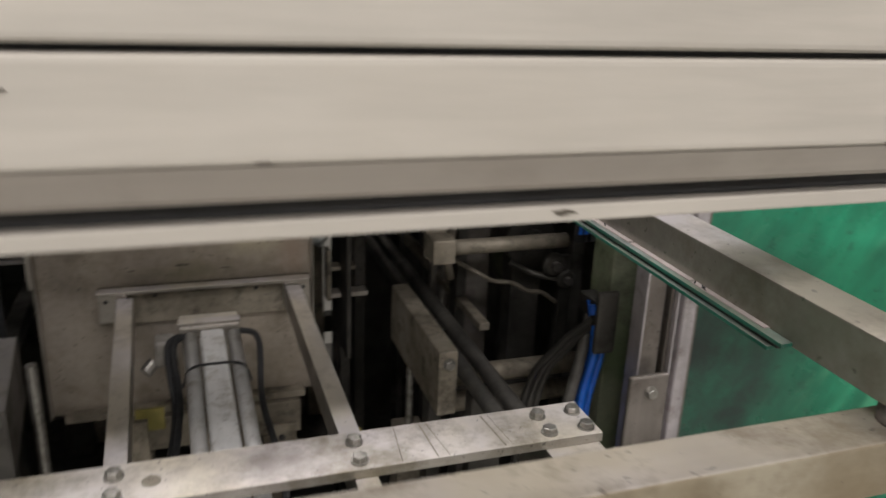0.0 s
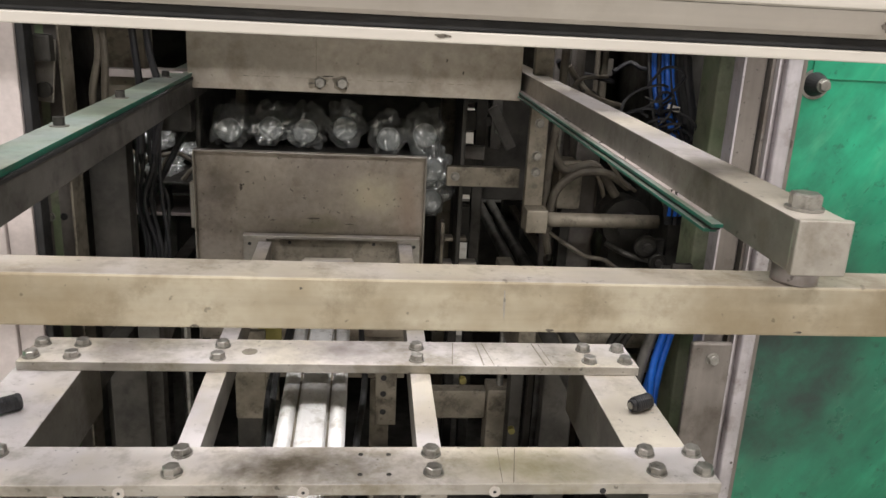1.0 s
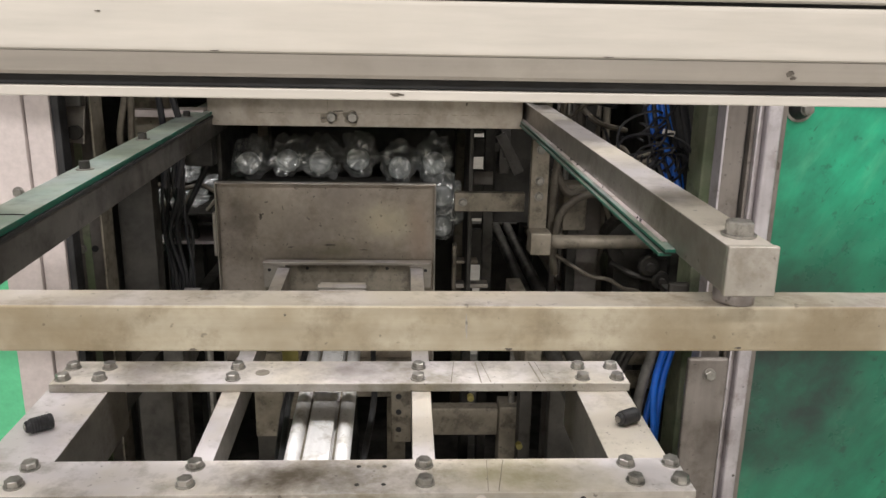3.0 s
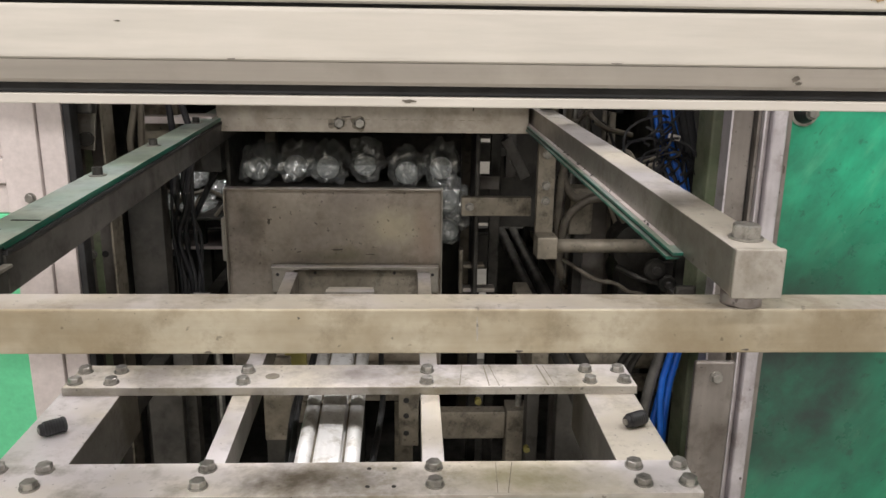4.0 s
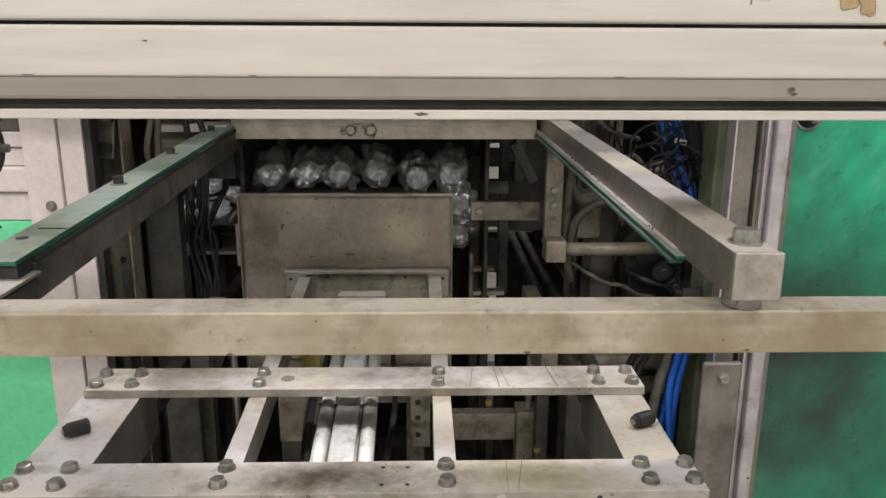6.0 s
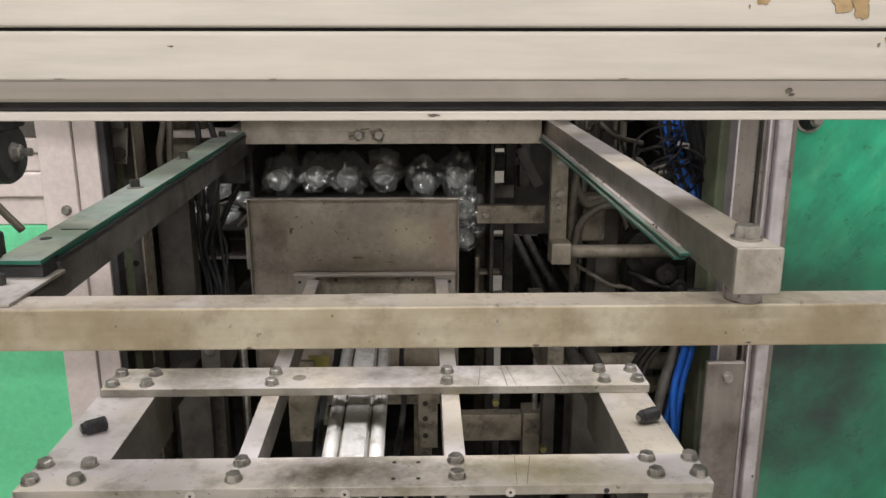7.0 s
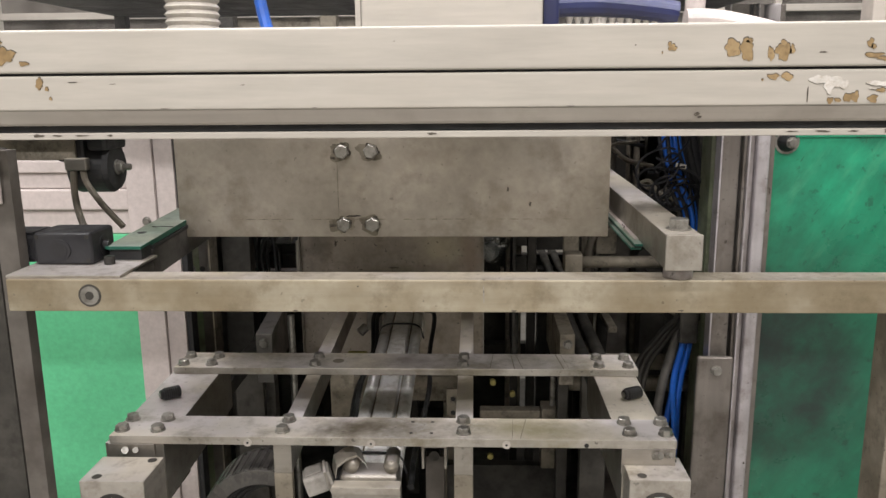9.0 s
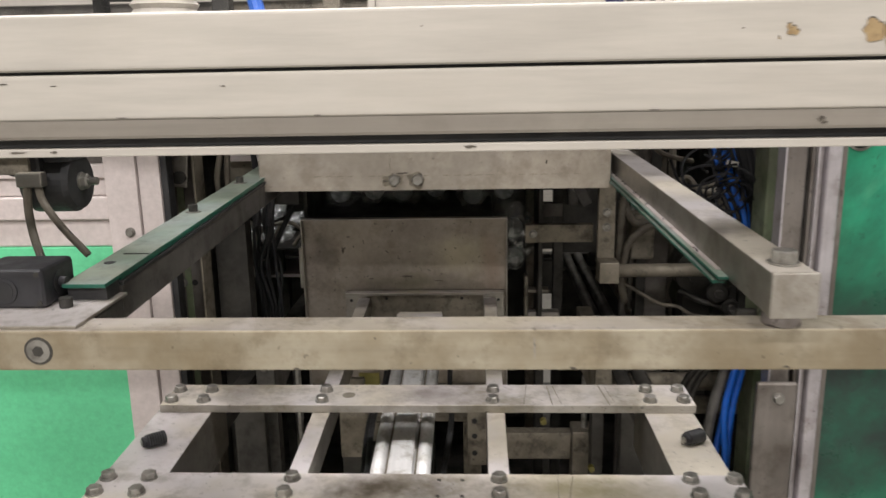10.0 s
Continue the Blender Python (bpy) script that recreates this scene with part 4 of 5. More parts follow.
def hood():
    t = thing("sliding_hood", "brushed stainless sliding hood with bolted front plate", "hood")
    w0, w1, h = -0.292, 0.296, 0.17
    part("front_sheet", box(w0, w1, 0, 0.003, 0.0, h, 0.0012), HOOD, t)
    part("bottom_fold", box(w0, w1, 0.0032, 0.028, 0.0, 0.003, 0.0008), HOOD, t)
    part("side_sheet", box(w0, w0 + 0.003, 0.0032, 0.17, 0.0035, h, 0.0008), HOOD, t)
    part("side_sheet", box(w1 - 0.003, w1, 0.0032, 0.17, 0.0035, h, 0.0008), HOOD, t)
    part("top_sheet", box(w0, w1, 0.0032, 0.17, h + 0.0003, h + 0.003, 0.0008), HOOD, t)
    part("back_sheet", box(w0 + 0.01, w1 - 0.01, 0.1703, 0.173, 0.012, h, 0.0008), DARK, t)
    for x in (-0.063, -0.024):
        for z in (0.018, 0.117):
            bolt(t, BOLT14, x, -0.0008, z, rx=90)
            # dark disc slightly wider than the bolt, outlining its head
            part("grease_ring", blotch(x, z - 0.0006, 0.0212, 0.0212, -0.0003, int(700 + 900 * (x + z)), 0.0004), SMUDGE, t)
            part("rust_halo", blotch(x - 0.003, z - 0.001, 0.034, 0.026, -0.0002, int(900 + 1000 * (x + z)), 0.0002), GRIMY, t, "brown rust halo")
    for i in range(26):
        x = -0.21 + i * 0.018
        if i % 7 != 5:
            part("seam_dirt", blotch(x, 0.0245, 0.014, 0.0014, -0.0002, 300 + i, 0.0001), GRIMY, t)
    part("sheet_joint", box(-0.0705, -0.0699, -0.0005, 0.0002, 0.02, h - 0.02, 0), GRIMY, t)
    for i, (x, z, w, hh) in enumerate(((-0.076, 0.108, 0.008, 0.004), (-0.078, 0.016, 0.014, 0.004), (-0.05, 0.029, 0.02, 0.003), (0.19, 0.045, 0.004, 0.006), (0.16, 0.065, 0.003, 0.006))):
        part("smudge", blotch(x, z, w, hh, -0.0003, 340 + i, 0.0002), SMUDGE, t)
    for sx in (w0 + 0.006, w1 - 0.009):
        part("rear_side", box(sx, sx + 0.003, 0.1735, 0.70, 0.006, 0.13, 0.0008), HOOD, t)
    part("rear_top", box(w0 + 0.006, w1 - 0.006, 0.1735, 0.70, 0.1305, 0.1335, 0.0008), HOOD, t, "flat sheet roof of the carriage behind the front plate")
    part("carriage_bar", box(-0.25, 0.25, 0.10, 0.13, h + 0.0035, h + 0.02, 0.002), GRIMY, t)
    return t


HOOD_THING = hood()


# ---------------------------------------------------------------- bagged bottles waiting behind the plate
def cap_mesh():
    return tube([(0, 0.0, 0), (0, 0.0015, 0), (0, 0.004, 0), (0, 0.016, 0)], 0.02, 24, None, [0.017, 0.0215, 0.0235, 0.0235])


def bottle_mesh():
    return tube([(0, 0.0162, 0), (0, 0.03, 0), (0, 0.06, 0), (0, 0.24, 0), (0, 0.26, 0)], 0.02, 20, None, [0.016, 0.018, 0.030, 0.030, 0.02])


def film_bag(seed, w=0.041, h=0.044, length=0.15):
    """A crumpled film bag, closed in front of the cap and full of sharp creases."""
    b = bmesh.new()
    bmesh.ops.create_icosphere(b, subdivisions=5, radius=1.0)
    for v in b.verts:
        p = v.co.copy()
        q = p * 1.5 + Vector((seed * 3.7, seed * 1.3, -seed))
        lump = noise.noise(q)
        crease = abs(noise.noise(q * 1.5)) * 1.25 + abs(noise.noise(q * 3.2)) * 0.10
        r = 1.0 + 0.28 * lump + 0.36 * (crease - 0.35)
        up = 1.1 if p.z > 0 else 0.95
        v.co = (w * r * p.x, 0.040 + 0.5 * length * r * p.y * (0.78 if p.y < 0 else 1.0), h * r * p.z * up + 0.004)
    return b


def bottles():
    row = []
    xs = (-0.190, -0.109, -0.041, 0.038, 0.125, 0.198)
    for i, x in enumerate(xs):
        t = thing("bagged_bottle", "milky plastic bottle lying in a crinkled clear bag", "bottle", (x, 1.352, (1.191, 1.197, 1.194, 1.202, 1.184, 1.195)[i]), "bagged bottles")
        row.append(t)
        part("cap", cap_mesh(), CAP, t, "milky white cap", True)
        part("bottle", bottle_mesh(), FILM, t, "", True)
        part("bag", film_bag(i + 1.0), FILM, t, "clear crinkled film", True).visible_shadow = False
    for i, z in enumerate((1.125, 1.06)):
        t = thing("bagged_bottle", "milky plastic bottle in a clear bag beside the pusher plate", "bottle", (0.214, 1.35, z), "bagged bottles")
        row.append(t)
        part("cap", cap_mesh(), CAP, t, "milky white cap", True)
        part("bottle", bottle_mesh(), FILM, t, "", True)
        part("bag", film_bag(i + 11.0), FILM, t, "clear crinkled film", True).visible_shadow = False
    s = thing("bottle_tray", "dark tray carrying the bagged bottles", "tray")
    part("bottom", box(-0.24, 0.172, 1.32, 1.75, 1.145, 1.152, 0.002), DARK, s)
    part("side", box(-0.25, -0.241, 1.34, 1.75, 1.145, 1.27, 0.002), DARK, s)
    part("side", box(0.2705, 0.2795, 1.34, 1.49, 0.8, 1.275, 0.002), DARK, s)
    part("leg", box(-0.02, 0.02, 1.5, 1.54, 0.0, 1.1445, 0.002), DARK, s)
    return row[:6]


BOTTLE_ROW = bottles()


# ---------------------------------------------------------------- left background: cabinet with green lower panel
def side_cabinet():
    t = thing("side_cabinet", "white sheet cabinet with ribbed upper panel and bright green lower panel", "cabinet")
    y = 0.98
    part("green_panel", box(-1.5, -0.512, y, y + 0.02, 0.05, 1.176, 0.002), GREEN, t, "bright green painted panel")
    part("upright", box(-0.5115, -0.455, y - 0.012, y + 0.02, 0.0, 1.42, 0.002), CABINET, t)
    part("upright", box(-0.454, -0.416, y - 0.005, y + 0.02, 0.0, 1.42, 0.002), CABINET, t)
    for z0, z1, d in ((1.1765, 1.226, 0.004), (1.2265, 1.268, -0.006), (1.2685, 1.300, 0.004), (1.3005, 1.325, -0.004)):
        part("rib", box(-1.5, -0.512, y + d, y + 0.02, z0, z1, 0.004, seg=3), CABINET, t)
    part("window", box(-1.5, -0.512, y + 0.008, y + 0.02, 1.3255, 1.42, 0.001), MURK, t, "grey clouded window")
    bolt(t, BOLT8, -0.475, y - 0.012, 1.205, rx=90)
    s = thing("door_seal", "black rubber door seal strip", "seal")
    part("strip", box(-0.4155, -0.404, y + 0.0, y + 0.03, 0.0, 1.42, 0.002), RUBBER, s)
    return t


side_cabinet()


def left_column():
    t = thing("left_column", "grey green machine column with a drilled flange", "column")
    part("flange", box(-0.4615, -0.454, 1.02, 1.0995, 0.0, 1.5, 0.001), GREYSLOPE, t)
    part("web", box(-0.4535, -0.390, 1.10, 1.115, 0.0, 1.5, 0.001), MURK, t)
    part("paint_streak", box(-0.4365, -0.4235, 1.0984, 1.0999, 0.0, 1.5, 0.0004), OLIVE, t, "streak of green paint")
    part("back_flange", box(-0.3895, -0.3855, 1.06, 1.11, 0.0, 1.5, 0.001), GRIMY, t)
    part("bore", tube([(-0.418, 1.0999, 1.076), (-0.418, 1.0985, 1.076)], 0.006, 14), RUBBER, t)
    bolt(t, BOLT8, -0.440, 1.10, 1.076, rx=90)
    part("inner_column", box(-0.381, -0.318, 1.125, 1.165, 0.0, 1.22, 0.002), DARK, t)
    b = thing("valve_bracket", "smeared sheet bracket with a dark valve on the column", "bracket")
    sh = part("sheet", box(-0.027, 0.027, 0, 0.004, -0.045, 0.05, 0.0015), STEEL, b)
    sh.matrix_basis = pose(-0.416, 1.04, 1.320, 0, 7, 0)
    part("valve", tube([(-0.405, 1.03, 1.292), (-0.405, 1.04, 1.292)], 0.012, 12), DARK, b)
    part("valve_body", box(-0.425, -0.385, 1.02, 1.0395, 1.335, 1.375, 0.004), DARK, b)
    for k, x in enumerate((-0.355, -0.345, -0.298, -0.275)):
        c = tube(arc_points([(x, 1.12, 1.42), (x + 0.006, 1.12, 1.35), (x - 0.012 + 0.01 * k, 1.13, 1.27), (x - 0.004, 1.15, 1.18)]), 0.006, 8)
        solid(c, "control_cable", CABLE if k < 2 else BLACKPL, "grey control cable hanging at the column", "cable")
    solid(box(-0.372, -0.305, 1.22, 1.28, 1.24, 1.44, 0.004), "grey_housing", GRIMY, "grimy grey housing behind the guide arm", "housing")
    solid(box(-0.366, -0.234, 1.19, 1.26, 1.302, 1.315, 0.001), "bracket_sheet", CABINET, "pale sheet bracket at the arm end", "bracket")
    solid(box(-0.296, -0.24, 1.262, 1.30, 1.20, 1.30, 0.003), "inner_housing", DARK, "dark housing under the pale bracket", "housing")


left_column()


def right_side():
    t = thing("green_side_panel", "scuffed translucent green side panel", "panel")
    part("sheet", box(0.7225, 1.6, 0.93, 0.936, 0.0, 1.5, 0.0015), SHEET, t)
    part("bumper", tube([(0.752, 0.9298, 1.358), (0.752, 0.923, 1.358), (0.752, 0.905, 1.358)], 0.017, 20, None, [0.019, 0.017, 0.010]), RUBBER, t, "black rubber bumper")
    part("bumper_washer", tube([(0.752, 0.9297, 1.358), (0.752, 0.9275, 1.358)], 0.0225, 24), BOLT, t)
    bolt(t, BOLT10, 0.752, 0.905, 1.358, rx=90)
    part("top_flap", box(0.745, 1.6, 0.9265, 0.9295, 1.366, 1.5, 0.001), SHEET, t)
    c = thing("door_post", "stainless door post of folded profiles beside the green panel", "post")
    part("inner_lip", box(0.6235, 0.6270, 0.897, 0.93, 0.0, 1.6, 0.001), SHEEN, c)
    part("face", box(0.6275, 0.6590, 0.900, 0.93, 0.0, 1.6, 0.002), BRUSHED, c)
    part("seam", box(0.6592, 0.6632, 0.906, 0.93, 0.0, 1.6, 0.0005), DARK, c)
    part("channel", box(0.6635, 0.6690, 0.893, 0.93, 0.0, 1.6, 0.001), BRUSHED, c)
    part("lip", box(0.6692, 0.6725, 0.884, 0.93, 0.0, 1.6, 0.001), SHEEN, c)
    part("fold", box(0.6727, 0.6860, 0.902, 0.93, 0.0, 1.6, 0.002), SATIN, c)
    part("bright_profile", box(0.6862, 0.7095, 0.890, 0.93, 0.0, 1.6, 0.005, seg=3), SHEEN, c, "satin profile with its sheen in the colour")
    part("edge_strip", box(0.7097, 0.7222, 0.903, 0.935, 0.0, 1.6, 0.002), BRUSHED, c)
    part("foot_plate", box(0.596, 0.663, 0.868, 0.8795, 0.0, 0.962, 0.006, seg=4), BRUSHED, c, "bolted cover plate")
    bolt(c, BOLT10, 0.632, 0.868, 0.935, rx=90)
    rnd = random.Random(77)
    for i in range(12):
        z = rnd.uniform(0.65, 1.40)
        part("scuff", blotch(rnd.choice((0.645, 0.698, 0.715)) + rnd.uniform(-0.006, 0.006), z, rnd.uniform(0.002, 0.005), rnd.uniform(0.003, 0.010), 0.8895, 800 + i, 0.0003) if i % 3 == 1
             else blotch(0.714 + rnd.uniform(-0.003, 0.004), z, rnd.uniform(0.002, 0.004), rnd.uniform(0.003, 0.012), 0.9025, 800 + i, 0.0003), SMUDGE, c)
    o = thing("machine_column", "faded green machine column", "column")
    part("column", box(0.646, 0.71, 1.03, 1.10, 0.0, 1.6, 0.004), OLIVE, o)


right_side()


def hoses_and_cables():
    rnd = random.Random(9)
    for k, (x, y) in enumerate(((0.582, 0.98), (0.597, 0.985), (0.590, 1.0))):
        solid(tube(arc_points([(x + 0.014, y + 0.02, 1.025), (x + 0.016, y, 0.96), (x, y, 0.86), (x - 0.012 * (k - 1), y + 0.01, 0.72), (x, y + 0.02, 0.5)]), 0.0062, 10),
              "blue_hose", BLUE, "bright blue air hose", "hose", group="blue air hoses")
    for k in range(3):
        solid(tube(arc_points([(0.590 + 0.006 * k, 0.982, 1.01), (0.556 + 0.011 * k, 1.02, 0.95), (0.516 + 0.012 * k, 1.05, 0.85), (0.50 + 0.01 * k, 1.05, 0.6)]), 0.006, 8),
              "grey_hose", DARK, "dark hose beside the blue ones", "hose")
    for k in range(8):
        d = 0.006 * k
        pts = [(0.560 + d, 1.14, 1.44), (0.566 + d, 1.125 + rnd.uniform(-0.01, 0.01), 1.34), (0.585 + d + rnd.uniform(-0.006, 0.006), 1.115, 1.265), (0.612 + 0.8 * d, 1.11 + rnd.uniform(-0.01, 0.01), 1.19),
               (0.628 + 0.6 * d, 1.13, 1.10)]
        solid(tube(arc_points(pts), 0.0044, 8), "air_line", BLUE if k in (1, 2, 4, 5, 7) else BLACKPL, "thin bundled air line", "hose", group="bundled air lines")
    for k in range(13):
        cx, cz, r = 0.578 + rnd.uniform(-0.028, 0.040), 1.295 + rnd.uniform(-0.07, 0.05), rnd.uniform(0.020, 0.048)
        pts = [(cx + r * math.cos(a), 1.10 + 0.012 * math.sin(3 * a + k), cz + 0.9 * r * math.sin(a + 0.4 * (k % 3))) for a in (k + 2 * math.pi * j / 14 for j in range(13))]
        solid(tube(arc_points(pts, 3), 0.0024, 6), "loose_cable", BLACKPL, "coiled loose black cable", "cable", group="coiled cables")
    for k in range(4):
        d = 0.013 * k
        pts = [(0.588 + d, 1.15, 1.46), (0.598 + d, 1.145, 1.36), (0.622 + d, 1.14, 1.26), (0.640 + d, 1.14, 1.17), (0.643 + d, 1.15, 1.08)]
        solid(tube(arc_points(pts), 0.0095, 12), "black_conduit", BLACKPL if k % 2 else RUBBER, "thick black cable conduit in a hanging bundle", "conduit", group="black conduits")


hoses_and_cables()


# ---------------------------------------------------------------- machine interior
def clutter():
    """Hoses, brackets and bagged goods half hidden in the depth of the machine."""
    rnd = random.Random(21)
    sh = thing("goods_shelf", "pale sheet shelf deep inside the machine", "shelf")
    part("sheet", box(-0.47, -0.30, 1.58, 1.75, 0.955, 0.963, 0.002), CABINET, sh)
    part("leg", box(-0.40, -0.37, 1.64, 1.67, 0.0, 0.9545, 0.002), DARK, sh)
    st = thing("goods_shelf", "dark sheet shelf with bagged goods", "shelf")
    part("sheet", box(-0.47, -0.28, 1.50, 1.70, 1.045, 1.052, 0.002), DARK, st)
    part("bracket", box(-0.39, -0.37, 1.60, 1.62, 0.9635, 1.0445, 0.002), DARK, st)
    for i, (x, y, z) in enumerate(((-0.415, 1.53, 1.078), (-0.352, 1.52, 1.078), (-0.382, 1.57, 1.125), (-0.315, 1.58, 1.10))):
        b = thing("film_bundle", "crumpled clear film bundle on the dark shelf", "film", (x, y - 0.03, z), "film bundles")
        part("film", film_bag(30.0 + i, 0.030, 0.022, 0.08), FILM, b, "", True).visible_shadow = False
    for i in range(4):
        x, z = -0.43 + 0.05 * i, 1.062 + rnd.uniform(0.0, 0.01)
        solid(tube(arc_points([(x - 0.03, 1.47, z), (x, 1.475, z + 0.05 + rnd.uniform(-0.02, 0.02)), (x + 0.05, 1.47, z + rnd.uniform(-0.005, 0.07))]), 0.005, 8), "pale_tube", CABLE,
              "dull plastic tube lying among the film", "tube", group="pale tubes")
    solid(tube(arc_points([(-0.268, 1.36, 1.20), (-0.315, 1.33, 1.10), (-0.362, 1.30, 1.0), (-0.385, 1.29, 0.85), (-0.385, 1.29, 0.32)]), 0.006, 10), "black_rod", RUBBER, "black slanting rod standing in the oil pan", "rod")
    for i in range(7):
        x = -0.335 + 0.007 * i
        dx = rnd.uniform(-0.012, 0.012)
        solid(tube(arc_points([(x + 0.01, 1.24, 1.30), (x + dx, 1.235, 1.16), (x - dx, 1.24 + 0.01 * (i % 3), 1.07), (x + 0.006, 1.245, 0.97), (x - 0.01, 1.25, 0.85)]), rnd.uniform(0.0032, 0.0055), 8),
              "control_cable", (BLACKPL, RUBBER, RUBBER)[i % 3], "dark control cable in a hanging bundle", "cable", group="hanging cables")
    # behind the stop rod
    g1 = thing("green_drum", "dark green rounded pump drum", "drum")
    part("drum", tube([(0.63, 1.36, 0.955), (0.63, 1.37, 0.955), (0.63, 1.44, 0.955)], 0.045, 24, None, [0.036, 0.045, 0.045]), OLIVE, g1, "", True)
    part("stand", box(0.61, 0.65, 1.39, 1.42, 0.0, 0.908, 0.002), DARK, g1)
    g2 = thing("sprocket_unit", "oily grey sprockets on a short shaft", "sprocket")
    for x, z, r in ((0.624, 1.02, 0.022), (0.650, 0.99, 0.018)):
        part("sprocket", tube([(x, 1.19, z), (x, 1.194, z), (x, 1.204, z), (x, 1.208, z)], r, 20, None, [r * 0.8, r, r, r * 0.8]), DARK, g2)
        part("hub", tube([(x, 1.18, z), (x, 1.1898, z)], r * 0.4, 12), DIM, g2)
    part("holder", box(0.645, 0.665, 1.209, 1.225, 0.0, 1.03, 0.002), DARK, g2)
    s1 = thing("bent_bracket", "dull steel bracket bent into a step", "bracket")
    part("upright", box(0.243, 0.252, 1.40, 1.43, 0.90, 1.004, 0.002), GRIMY, s1)
    part("step", box(0.2525, 0.30, 1.40, 1.43, 0.962, 0.970, 0.002), GRIMY, s1)
    part("foot", box(0.2525, 0.325, 1.40, 1.43, 0.905, 0.915, 0.002), GREYSLOPE, s1)
    part("stem", box(0.27, 0.29, 1.405, 1.425, 0.0, 0.9045, 0.002), DARK, s1)
    tag = thing("cable_tag", "small white cable label", "label")
    part("card", box(-0.011, 0.011, 0, 0.0012, -0.005, 0.005, 0), FILLER, tag).matrix_basis = pose(0.606, 1.10, 1.296, 0, 12, 0)
    for i in range(12):
        x0 = rnd.uniform(0.43, 0.60)
        z0 = rnd.uniform(1.10, 1.36)
        dz = rnd.uniform(-0.12, 0.05)
        y = rnd.uniform(1.24, 1.50)
        pts = [(x0, y, z0), (x0 + rnd.uniform(0.02, 0.05), y + 0.01, z0 + dz * 0.3 + rnd.uniform(-0.02, 0.03)), (x0 + rnd.uniform(0.06, 0.10), y, z0 + dz), (x0 + 0.13, y + 0.03, z0 + dz * 1.3)]
        solid(tube(arc_points(pts), rnd.uniform(0.003, 0.007), 8), "machine_hose", (CABLE, GRIMY, BLACKPL)[i % 3], "dull hose between the machine parts", "hose", group="machine hoses")
    for i in range(9):
        x0, z0 = rnd.uniform(0.42, 0.64), rnd.uniform(0.86, 1.34)
        y = rnd.uniform(1.52, 1.75)
        w, h = rnd.uniform(0.02, 0.07), rnd.uniform(0.012, 0.05)
        m = thing("inner_bracket", "dim steel bracket on a stem deep in the machine", "bracket", group="inner brackets")
        part("plate", box(x0, x0 + w, y, y + 0.02, z0, z0 + h, 0.003), (GRIMY, MURK, GREYSLOPE)[i % 3], m)
        part("stem", box(x0 + w * 0.3, x0 + w * 0.3 + 0.01, y + 0.021, y + 0.031, 0.0, z0 + h, 0.001), DARK, m)
    for i in range(6):
        x0 = rnd.uniform(0.46, 0.62)
        solid(tube([(x0, 1.40 + 0.02 * i, 0.3), (x0 + rnd.uniform(-0.02, 0.02), 1.42 + 0.02 * i, 1.43)], rnd.uniform(0.005, 0.011), 10), "inner_rod", (MURK, BOLT, CABLE)[i % 3], "upright rod deep in the machine", "rod", group="upright rods")
    solid(tube(arc_points([(0.612, 1.03, 1.0), (0.586, 1.0, 0.94), (0.560, 0.985, 0.85), (0.550, 0.99, 0.70), (0.555, 1.0, 0.5)]), 0.0095, 14), "brown_hose", DIM, "thick brown hose beside the blue air hoses", "hose")
    hb = thing("hose_bracket", "dark bracket above the blue hoses", "bracket")
    part("plate", box(0.585, 0.622, 0.962, 0.972, 0.955, 1.06, 0.006), DARK, hb)
    part("arm", box(0.60, 0.6275, 0.9725, 1.05, 1.0, 1.03, 0.002), DARK, hb)


